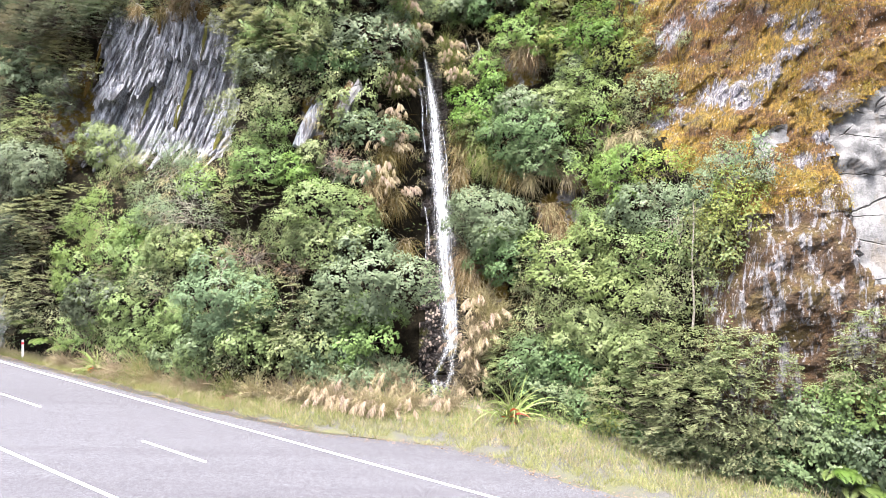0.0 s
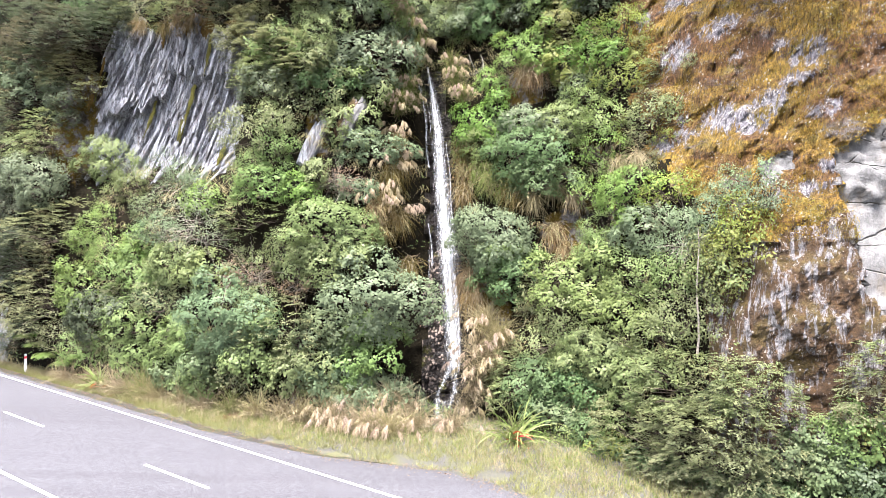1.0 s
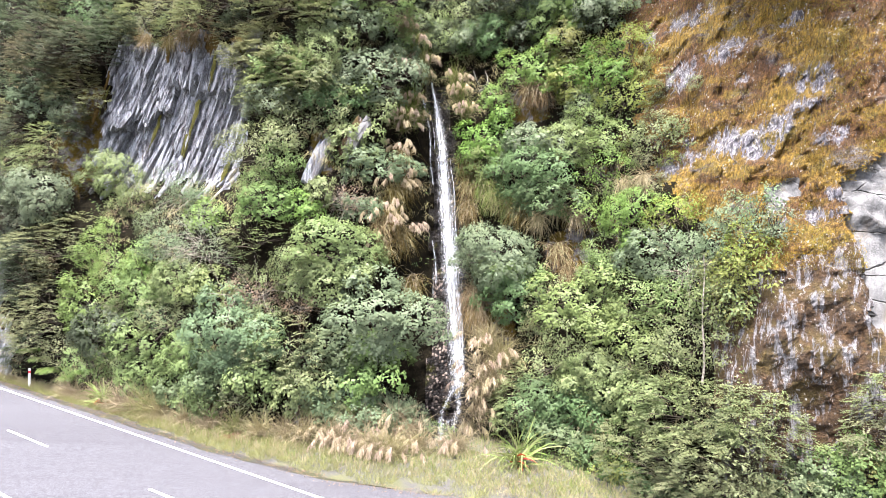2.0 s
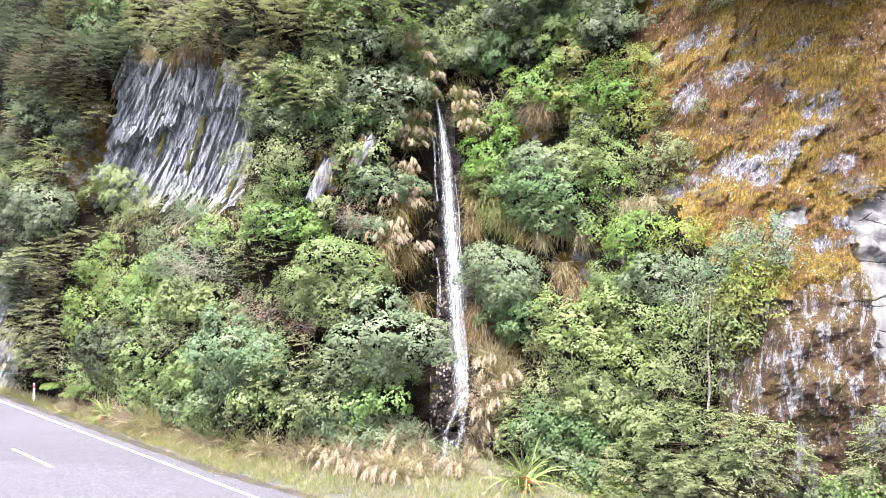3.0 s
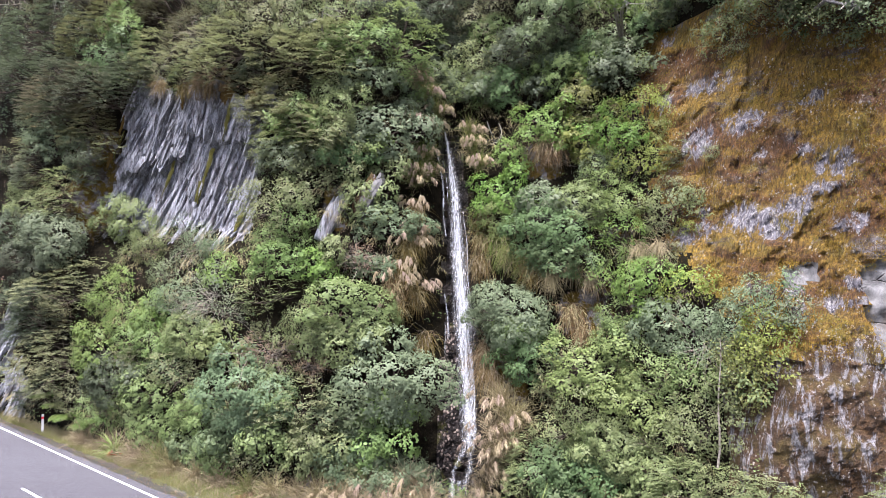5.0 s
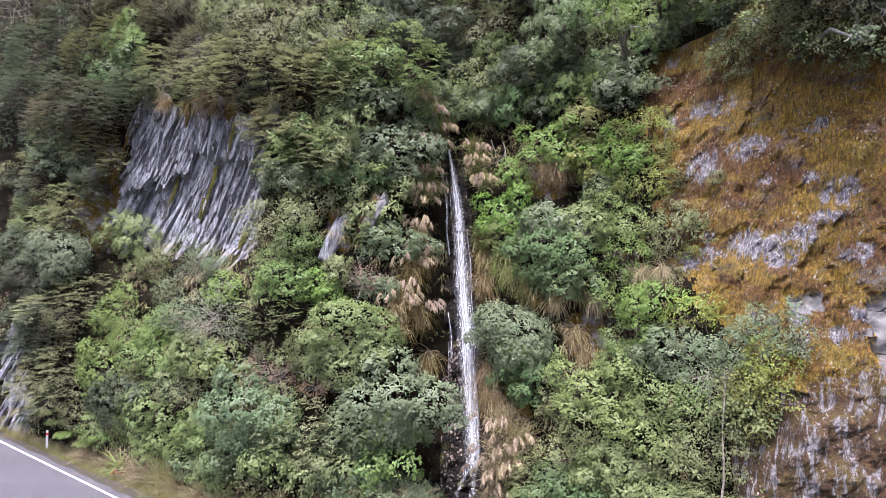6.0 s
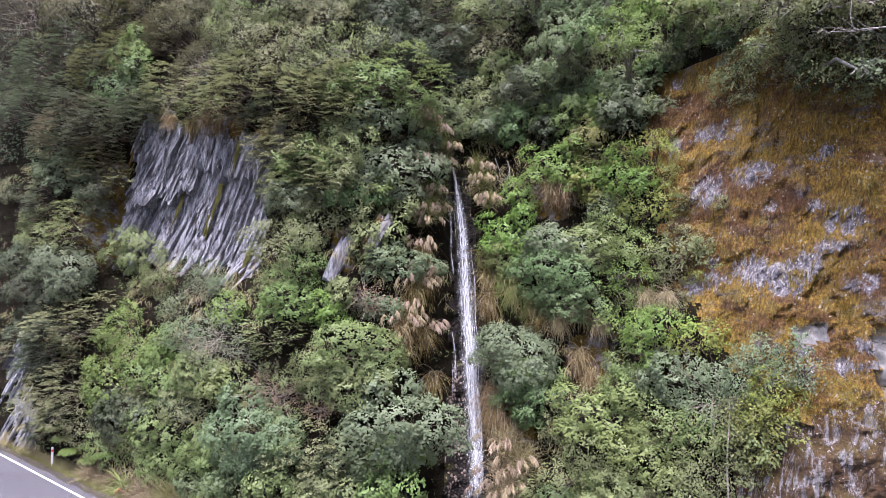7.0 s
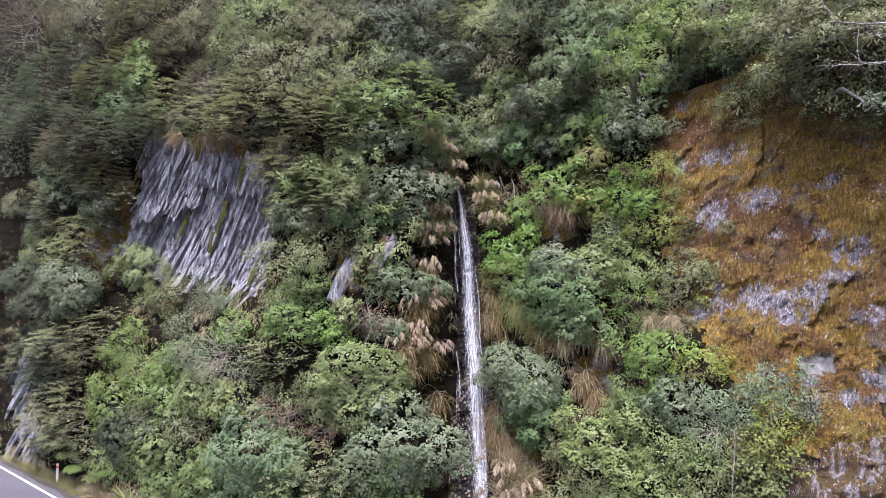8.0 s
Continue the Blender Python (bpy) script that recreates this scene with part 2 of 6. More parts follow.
def pale_rock_material():
    n = Nodes("fresh_pale_rock")
    tall = n.stretched((1, 1, 0.5), (0, 20, 0))
    col = n.mix(n.ramp(n.noise(3.0, 12, 0.8, tall), (0.36, 0.0), (0.64, 1.0)), (0.040, 0.039, 0.039), (0.140, 0.137, 0.135))
    col = n.mix(n.ramp(n.noise(2.2, 6, 0.6, tall), (0.55, 0.0), (0.68, 0.7)), col, (0.080, 0.066, 0.052))
    joint = n.ramp(n.cells(0.75, "DISTANCE_TO_EDGE", n.mix(0.12, n.stretched((0.8, 0.8, 1.5), (0, 18, 0)), n.noise(2.5, 4))), (0.0, 0.95), (0.022, 0.0))
    joint = n.math("MULTIPLY", joint, n.ramp(n.noise(1.1, 3), (0.40, 0.0), (0.52, 1.0)))
    col = n.mix(joint, col, (0.020, 0.017, 0.015))
    n.bump(n.math("SUBTRACT", n.noise(4, 8, 0.7), joint), 0.8, 0.10)
    return n.done(col, 0.8, 0.3)


def asphalt_material():
    n = Nodes("worn_chipseal")
    lane = n.stretched((0.05, 0.9, 0.3), (0, 0, 33.7))
    grit = n.mix(n.ramp(n.noise(26, 6, 0.85), (0.36, 0.0), (0.64, 1.0)), (0.006, 0.006, 0.008), (0.108, 0.106, 0.117))
    col = n.mix(n.ramp(n.noise(1.1, 6, 0.65, lane), (0.38, 0.0), (0.68, 0.55)), grit, (0.037, 0.035, 0.040))
    col = n.hsv(col, 0.5, 1.0, n.span(n.ramp(n.noise(7.5, 9, 0.9), (0.38, 0.0), (0.62, 1.0)), 0.54, 1.16))
    n.bump(n.noise(90, 3, 0.7), 0.5, 0.012)
    return n.done(col, 0.9, 0.25)


def gravel_material(name="gravel_and_dry_grass_soil", tone=1.0):
    n = Nodes(name)
    col = n.mix(n.ramp(n.noise(45, 4, 0.75), (0.35, 0.0), (0.65, 1.0)), (0.018, 0.018, 0.017), (0.084, 0.080, 0.074))
    col = n.mix(n.ramp(n.noise(0.9, 6), (0.44, 0.0), (0.6, 1.0)), col, n.mix(n.ramp(n.noise(38, 6, 0.85), (0.38, 0.0), (0.62, 1.0)), (0.022, 0.023, 0.012), (0.096, 0.096, 0.052)))
    n.bump(n.noise(30, 4), 0.6, 0.03)
    return n.done(n.hsv(col, 0.5, 1.0, tone), 0.95 if tone == 1.0 else 0.6, 0.15)


def water_material():
    """White falling water: fine streaks of foam that thin out towards the edges of each strand."""
    n = Nodes("falling_water")
    n.done((0.42, 0.435, 0.46), 0.4, 0.4)
    streak = n.noise(2.2, 7, 0.70, n.stretched((17.0, 4.0, 0.22)))
    edge = n.math("MULTIPLY", n.trait("thin"), 0.24)
    clear = n.tree.nodes.new("ShaderNodeBsdfTransparent")
    m = n.tree.nodes.new("ShaderNodeMixShader")
    n.link(n.ramp(n.math("SUBTRACT", n.math("ADD", streak, 0.02), edge), (0.36, 0.0), (0.68, 0.86)), m.inputs[0])
    n.link(clear.outputs[0], m.inputs[1]), n.link(n.bsdf.outputs[0], m.inputs[2]), n.link(m.outputs[0], n.out.inputs[0])
    return n.mat


def plain(name, colour, roughness=0.5):
    n = Nodes(name)
    return n.done(n.mix(n.ramp(n.noise(18, 4), (0.4, 0.0), (0.7, 0.35)), colour, tuple(c * 0.6 for c in colour)), roughness)


STREAKED = streaked_rock_material()
EARTH, MOSSY, SLATE, WET, PALE = earth_material(), mossy_rock_material(), slate_material(), wet_rock_material(), pale_rock_material()
ASPHALT, GRAVEL, WATER = asphalt_material(), gravel_material(), water_material()
WHITE_PAINT, RED_PAINT = plain("worn_white_paint", (0.50, 0.50, 0.49), 0.6), plain("red_reflector", (0.55, 0.02, 0.03), 0.3)


# ---- building helpers ----
def part(name, bm, material, parent=None, label=""):
    """Links a bmesh as one mesh object under a thing or a part."""
    me = bpy.data.meshes.new(name)
    bm.to_mesh(me)
    bm.free()
    me.materials.append(material)
    ob = new(name, me)
    ob.parent = parent
    return tagged(ob, label)


def raw_mesh(name, verts, faces, material, smooth=False):
    me = bpy.data.meshes.new(name)
    me.from_pydata(verts.tolist() if hasattr(verts, "tolist") else verts, [], faces.tolist() if hasattr(faces, "tolist") else faces)
    me.materials.append(material)
    if smooth:
        me.polygons.foreach_set("use_smooth", [True] * len(me.polygons))
    me.update()
    return me


def raw_part(name, me, parent=None, label=""):
    ob = new(name, me)
    ob.parent = parent
    return tagged(ob, label)


def thing(name, label, category, group="", kind="", at=None):
    ob = new(name)
    ob.empty_display_size = 0.2
    if at is not None:
        ob.matrix_basis = at
    return tagged(ob, label, category, group, kind)


# ---- cliff shape ----
ROAD_N = np.array((0.554, 0.832))     # across the road, towards the cliff
ROAD_D = np.array((-0.832, 0.554))    # along the road, uphill


def ground_z(x, y):
    """The road's even slope."""
    return -0.0275 * x + 0.018 * y


def cliff_foot(x):
    """Plan line of the cliff at its foot: a wall beside the road, a gully, and a buttress that comes forward."""
    xs = (-70, -45, -30, -24, -18, -13, -10, -6, -3, -1, 1, 3, 5, 7, 9, 10.5, 12, 13, 18, 30, 60)
    ys = (70, 50.5, 40.6, 37.5, 34.8, 32.0, 30.6, 29.9, 30.3, 30.9, 30.7, 29.8, 28.3, 25.9, 23.0, 21.3, 20.5, 19.7, 17, 10, -6)
    return np.interp(x, xs, ys)


def cliff_lean(x):
    """Metres back for each metre up."""
    return np.interp(x, (-70, -30, -24, -18, -12, -6, -3.5, -1, 1.5, 4, 7, 9.5, 11, 12.5, 16, 60),
                     (0.2, 0.20, 0.17, 0.22, 0.15, 0.15, 0.18, 0.33, 0.32, 0.24, 0.36, 0.52, 0.42, 0.26, 0.25, 0.3))


def cliff_y(x, z):
    """The depth of the cliff at x and height z."""
    x, z = np.asarray(x, float), np.asarray(z, float)
    lean = cliff_lean(x)
    start = np.interp(x, (6, 9, 10.5, 60), (0, 4.5, 6, 6))                    # the buttress stands upright up to here
    more = np.interp(x, (-70, -9, -5, -2, 1, 10, 60), (0.45, 0.45, 0.85, 0.75, 0.12, 0.10, 0.3))    # the slope eases above the cliff
    y = cliff_foot(x) + lean * np.clip(np.clip(z, 0, 22) - start, 0, None) + (lean + more) * np.clip(z - 22, 0, None)
    face = np.exp(-((x + 15.6) / 6.4) ** 6 - ((z - 16.6) / 5.2) ** 6)          # the upright schist face
    y = y + face * (np.interp(x, (-23, -21, -19.9, -17.3, -15.8, -13.6, -11.8, -10.5, -8), (41.2, 40.4, 40.0, 39.2, 38.5, 36.9, 35.7, 35.0, 33.7)) - y)
    y = y - 2.7 * np.exp(-((x - 13.3) / 2.0) ** 2) * np.clip((z - 20.6) / 2.2, 0, 1)             # wooded lip over the buttress
    y = y - 1.0 * np.exp(-((x - 10.8) / 1.8) ** 2 - ((z - 8.5) / 3.0) ** 2)    # belly of the buttress
    y = y + 0.9 * np.exp(-((x + 0.4 - 0.08 * (9 - z)) / 1.3) ** 2) * np.clip((z + 2) / 6, 0, 1)   # the gully of the fall
    return y


def fall_x(z):
    """The line of the falling water."""
    return np.interp(z, (0, 0.8, 1.8, 3.0, 5.7, 8.6, 11.6, 14.9, 17.3, 18.5), (-0.30, -0.24, 0.22, 0.36, 0.26, 0.03, -0.27, -0.50, -0.86, -1.09))


def in_gully(x, z):
    return (z < 18.3) & (x > fall_x(z) - np.interp(z, (0, 3, 8, 12, 18), (1.8, 1.6, 1.2, 0.9, 0.6))) & (x < fall_x(z) + np.interp(z, (0, 4, 18), (1.0, 0.7, 0.55)))


def in_schist(x, z):
    left = np.interp(z, (12, 13.5, 15.4, 17.2, 19.6, 21.2), (-20.6, -21.0, -21.4, -20.6, -20.0, -19.8))
    right = np.interp(z, (12, 13.9, 16.6, 17.8, 19, 19.6), (-11.6, -11.1, -10.9, -10.6, -9.4, -9.8))
    top = np.interp(x, (-19.9, -17.9, -16.3, -14.75, -13.2, -12, -9.85, -9.3), (21.1, 21.2, 20.7, 20.9, 20.3, 19.7, 19.6, 19.0))
    foot = np.interp(x, (-22.4, -20.1, -19.3, -17.8, -14.8, -13.5, -12.6), (12.6, 12.8, 13.0, 13.0, 12.8, 12.8, 12.4))
    return (x > left) & (x < right) & (z > foot) & (z < top)


def overhang_edge(x):
    """The broken lower edge of the beds that stand out of the schist face."""
    return np.interp(x, (-22, -21.3, -20.2, -18.6, -17.8, -17.4, -16.0, -15.6, -14.7, -13.6, -12.3, -9),
                     (17.2, 16.9, 16.2, 16.6, 16.3, 17.0, 17.0, 18.7, 18.5, 17.9, 17.5, 17.0))


def on_buttress(x, z):
    left = np.interp(z, (2, 3, 4.3, 5.8, 8, 10.4, 11.3, 14.6, 16.4, 18.6, 21.4), (11.3, 10.9, 10.4, 9.9, 9.7, 9.3, 8.5, 8.4, 8.3, 8.0, 8.3))
    return (x > left) & (z < np.interp(x, (8, 9.4, 11.5, 13.4), (21.8, 22.6, 22.4, 21.5)))


BARE_PATCHES = ((10.4, 13.2, 0.6, 0.8), (10.95, 13.0, 0.7, 0.85), (11.5, 13.6, 0.5, 0.65), (9.6, 16.5, 0.5, 0.9), (10.7, 17.0, 0.55, 0.67), (10.1, 19.0, 0.8, 0.5),
                (9.0, 12.6, 0.5, 0.5), (9.5, 12.9, 0.35, 0.4), (12.4, 15.1, 0.42, 0.75), (12.0, 14.2, 0.55, 0.32), (12.2, 17.5, 0.28, 0.4), (9.5, 13.6, 0.28, 0.37), (11.85, 15.6, 0.2, 0.37),
                (12.6, 13.0, 0.55, 0.4), (11.0, 10.4, 0.34, 0.75), (11.5, 11.4, 0.3, 0.3), (9.8, 22.5, 0.2, 0.6), (8.85, 18.7, 0.36, 0.5), (12.5, 11.0, 0.5, 0.35), (11.9, 10.3, 0.44, 0.33), (11.0, 15.6, 0.26, 0.43), (9.4, 21.8, 0.27, 0.5))


def in_scar(x, z):
    """The fresh break at the buttress's edge."""
    left = np.interp(z, (3, 6.4, 7.1, 9.3, 11.3), (13.6, 13.0, 12.75, 12.6, 12.42))
    large = (x > left) & (z < 11.3 + 0.8 * (x - 12.44)) & (z > 6.3)
    small = (x > 10.82) & (x < 11.7) & (z > 10.6 + 0.5 * (x - 10.8)) & (z < 11.40 + 0.30 * (x - 11.0))
    return large | small


def bare_patches(x, z):
    """How far the moss has let go of the buttress, 0 to 1."""
    most = np.zeros(np.shape(x))
    for cx, cz, rx, rz in BARE_PATCHES:
        d = ((x - cx - 0.25 * (z - cz)) / (0.8 * rx)) ** 2 + ((z - cz) / (0.8 * rz)) ** 2
        most = np.maximum(most, np.clip(1.15 - 0.55 * d, 0, 1))
    return most


def moss_cover(x, z):
    """How far moss and bare stone show between the plants, 0 to 1."""
    brown = np.exp(-((x + 22.4) / 1.9) ** 4 - ((z - 15.5) / 3.6) ** 4)
    side = np.exp(-((x - 6.2) / 2.2) ** 4 - ((z - 12.5) / 6.0) ** 4)
    cover = np.maximum(0.45 * brown, 0.20 * side)
    for cx, cz, rx, rz in ((5.4, 9.0, 1.0, 1.1), (3.7, 16.4, 1.1, 1.0), (-6.2, 13.9, 0.7, 1.3), (2.2, 5.4, 0.9, 1.6)):
        cover = np.maximum(cover, 0.42 * np.exp(-((x - cx) / rx) ** 4 - ((z - cz) / rz) ** 4))
    return cover


def dry_band(x, z):
    """Where broken blocks beside the fall stay dry, 0 to 1."""
    side = fall_x(z) - x
    return np.clip(1.4 - abs(side - 0.95) / 0.45, 0, 1) * np.clip((z - 1.0) / 1.0, 0, 1) * np.clip((9.5 - z) / 2.0, 0, 1)


def bare(x, z):
    return in_gully(x, z) | in_schist(x, z) | on_buttress(x, z)
# ---- end of cliff shape ----


def rough(x, y, z, size, octaves=4):
    return noise.fractal(Vector((x / size, y / size, z / size)), 1.0, 2.1, octaves)


def build_cliff():
    xs = np.concatenate((np.arange(-70, -30, 1.5), np.arange(-30, 7, 0.28), np.arange(7, 15, 0.09), np.arange(15, 61, 1.5)))
    zs = np.concatenate((np.arange(-3, 1, 0.25), np.arange(1, 22, 0.13), np.arange(22, 30, 0.5), np.arange(30, 62, 1.6)))
    X, Z = np.meshgrid(xs, zs)
    Y = cliff_y(X, Z)
    wob = np.array([0.5 * noise.noise(Vector((x * 0.9, z * 0.9, 3.0))) for x, z in zip(X.ravel(), Z.ravel())]).reshape(X.shape)
    jag = np.array([noise.fractal(Vector((x * 2.2, z * 2.2, 8.0)), 0.8, 2.1, 3) for x, z in zip(X.ravel(), Z.ravel())]).reshape(X.shape)
    scar, butt, gully = in_scar(X + 0.16 * jag, Z + 0.16 * jag), on_buttress(X, Z), in_gully(X, Z)
    verts = []
    for x, y, z, s, b, g in zip(X.ravel(), Y.ravel(), Z.ravel(), scar.ravel(), butt.ravel(), gully.ravel()):
        big = rough(x, y, z, 5.0, 3) * 0.35
        u, v = x + 0.45 * z + 0.3 * rough(x, y, z, 1.1, 2), z - 0.45 * x + 0.3 * rough(z, x, y, 1.1, 2)
        if s:
            ledge = ((z * 1.0 + 0.45 * x + 0.25 * rough(x, y, z, 1.0, 2)) / 0.62) % 1.0 if z > 9.3 else 0.35 + 0.12 * abs(rough(u, y, v * 0.3, 1.3, 4))
            high = z > 9.3 + 0.5 * (x - 12.4)
            block = 0.20 * noise.cell(Vector((u / 1.6, 0.0, v / 0.7))) if high else 0.0
            relief = -0.50 + (0.26 * ledge if high else 0.05) + block + 0.14 * abs(rough(u, y, v * 0.6, 2.2, 2)) + 0.04 * rough(x, y, z, 0.5, 4)
        elif b:
            band = abs(((z - 0.85 * x + 0.9 * rough(x, y, z, 2.0, 3)) / 1.9) % 1.0 - 0.5)
            relief = 0.26 * band + (0.20 if z < 8.5 else 0.60) * abs(rough(u, y, v * 0.7, 1.5, 3)) + 0.26 * abs(rough(x + 0.3 * z, y, z * 0.6, 0.5, 4)) - 0.30
        elif g:
            relief = 0.16 * noise.cell(Vector((x / 0.4, 1.0, z / 0.5))) + 0.10 * noise.cell(Vector((x / 0.16, 4.0, z / 0.2))) + 0.12 * rough(x, y, z, 0.6, 4)
        else:
            relief = 0.25 * rough(x, y, z, 0.9, 3)
        verts.append((x, y - big - relief, z))
    nx, nz = len(xs), len(zs)
    sort = np.zeros(X.shape, int)
    sort[in_schist(X + wob, Z + wob * 1.6)] = 3
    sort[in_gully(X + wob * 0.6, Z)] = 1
    sort[on_buttress(X + 1.5 * wob + 0.3 * jag, Z + wob) & (Z > 1)] = 2
    sort[(X > 9) & (Z < 8.6 + wob * 3 + 0.4 * (X - 10)) & (Z > 1)] = 5
    sort[scar] = 4
    faces, sorts = [], []
    for j in range(nz - 1):
        for i in range(nx - 1):
            a = j * nx + i
            faces.append((a, a + 1, a + 1 + nx, a + nx))
            sorts.append(int(sort[j, i]))
    # the hill's back slope closes it behind
    k = len(verts)
    verts += [(x, 260.0, 80.0) for x in xs]
    for i in range(nx - 1):
        a = (nz - 1) * nx + i
        faces.append((a, a + 1, k + i + 1, k + i))
        sorts.append(0)
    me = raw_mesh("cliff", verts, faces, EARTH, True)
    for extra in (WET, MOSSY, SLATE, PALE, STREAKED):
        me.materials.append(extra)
    for name, values in (("bare", 0.5 * bare_patches(X, Z)), ("moss", moss_cover(X, Z)), ("dry", dry_band(X, Z))):
        trait = me.attributes.new(name, "FLOAT", "POINT")
        trait.data.foreach_set("value", np.concatenate((values.ravel(), np.zeros(nx))).astype(np.float32))
    me.polygons.foreach_set("material_index", sorts)
    me.polygons.foreach_set("use_smooth", [k not in (2, 5) for k in sorts])
    ob = new("cliff", me)
    return tagged(ob, "steep rock cliff with ochre moss, wet dark gully and soil", "cliff", kind="structure")


build_cliff()


def ground_sheet():
    """One sheet out to the horizon; the road lies on it."""
    xs = np.concatenate((np.linspace(-1500, -60, 12), np.arange(-52, 40, 2.0), np.linspace(50, 1500, 12)))
    ys = np.concatenate((np.linspace(-1500, -40, 12), np.arange(-30, 62, 2.0), np.linspace(80, 1500, 10)))
    verts = [(x, y, float(ground_z(np.clip(x, -80, 80), np.clip(y, -80, 80))) - 0.03 + (0.03 * rough(x, y, 0, 2.5) if 17.6 < 0.554 * x + 0.832 * y < 40 else -0.04)) for y in ys for x in xs]
    nx = len(xs)
    faces = [(j * nx + i, j * nx + i + 1, (j + 1) * nx + i + 1, (j + 1) * nx + i) for j in range(len(ys) - 1) for i in range(nx - 1)]
    ob = new("ground", raw_mesh("ground", verts, faces, GRAVEL, True))
    return tagged(ob, "gravel and dry grass ground beside the road", "ground", kind="structure")


ground_sheet()


def on_road(across, along, lift=0.0):
    x, y = ROAD_N * across + ROAD_D * along
    return (x, y, ground_z(x, y) + lift)


def strip(name, a0, a1, l0, l1, lift, material, step=2.0, ragged=0.0, thick=0.05):
    """A thin slab along the road, with its far edge as ragged as it is worn."""
    n = max(2, int((l1 - l0) / step))
    verts, faces = [], []
    for i in range(n + 1):
        s = l0 + (l1 - l0) * i / n
        wide = a1(s) if callable(a1) else a1
        far = wide + ragged * rough(s, 0, 7, 0.9, 5)
        for q in (a0(s) if callable(a0) else a0, far):
            verts += [on_road(q, s, lift), on_road(q, s, lift - thick)]
        if i:
            k = 4 * i - 4
            faces += [(k, k + 4, k + 6, k + 2), (k + 2, k + 6, k + 7, k + 3), (k + 1, k, k + 4, k + 5)[::-1], (k + 1, k + 3, k + 7, k + 5)]
    faces += [(0, 2, 3, 1), (4 * n, 4 * n + 1, 4 * n + 3, 4 * n + 2)]
    return raw_mesh(name, verts, faces, material)


def far_shoulder(s):
    """The sealed shoulder widens into a pull-out below the fall."""
    return float(np.interp(s, (-60, 2, 8, 12.5, 17, 24, 45, 120), (18.0, 18.6, 18.9, 19.5, 18.0, 17.35, 17.2, 17.2)))


tagged(new("road", strip("road", 4.0, far_shoulder, -60, 120, 0.0, ASPHALT, 0.12, 0.22, 0.12)), "worn pale grey chipseal road along the cliff", "road", kind="structure")


def damp_edge(s):
    return far_shoulder(s) + 0.16


def damp_start(s):
    return far_shoulder(s) - 0.30 + 0.12 * rough(s, 4, 2, 1.1, 4) + 0.4 * max(0.0, (20.0 - s) / 5.0)


DAMP = gravel_material("damp_gutter_grit", 0.55)
tagged(new("gutter", strip("gutter", damp_start, damp_edge, 15.0, 60, 0.004, DAMP, 0.10, 0.14, 0.06)), "damp dark grit and leaf litter along the road edge", "gutter", kind="structure")


def lane_line(name, across, along0, along1, label):
    ob = new(name, strip(name, across - 0.06, across + 0.06, along0, along1, 0.006, WHITE_PAINT, 3.0, 0.01, 0.004))
    return tagged(ob, label, "road marking", kind="structure")


lane_line("edge_line", 16.52, -60, 120, "solid white painted line along the road edge")
lane_line("edge_line", 10.09, -60, 120, "solid white painted line along the road edge")
for k in range(-6, 10):
    lane_line("centre_dash", 13.38, 18.04 + 10.68 * k, 21.53 + 10.68 * k, "white painted dash on the road centre")


# ---- plants: how each kind grows ----
def unit(v):
    return v / np.maximum(np.linalg.norm(v, axis=-1, keepdims=True), 1e-9)


def leaf_quads(base, way, side, length, width, fold=0.0):
    """Pointed leaves: four corners each, from arrays of their foot, direction and side."""
    length, width = np.asarray(length)[..., None], np.asarray(width)[..., None]
    mid = base + way * length * 0.45
    up = np.cross(side, way)
    a, b = mid + side * width * 0.5 + up * width * fold, mid - side * width * 0.5 + up * width * fold
    return np.stack((base, a, base + way * length, b), axis=1).reshape(-1, 3)


def leaves_mesh(name, quads, material, ways=None, soft=0.75):
    """One face a leaf. ways: which way the crown faces at each leaf; its shade follows the crown's, as a dense head of leaves does."""
    k = len(quads) // 4
    faces = np.arange(4 * k).reshape(-1, 4)
    if ways is None:
        return raw_mesh(name, quads, faces, material)
    q = quads.reshape(-1, 4, 3)
    flat = unit(np.cross(q[:, 1] - q[:, 0], q[:, 2] - q[:, 0]))
    turned = (flat * ways).sum(axis=1) < 0
    faces[turned] = faces[turned][:, ::-1]
    flat[turned] *= -1
    me = raw_mesh(name, quads, faces, material, True)
    me.normals_split_custom_set_from_vertices(np.repeat(unit(flat * (1 - soft) + ways * soft), 4, axis=0).tolist())
    return me


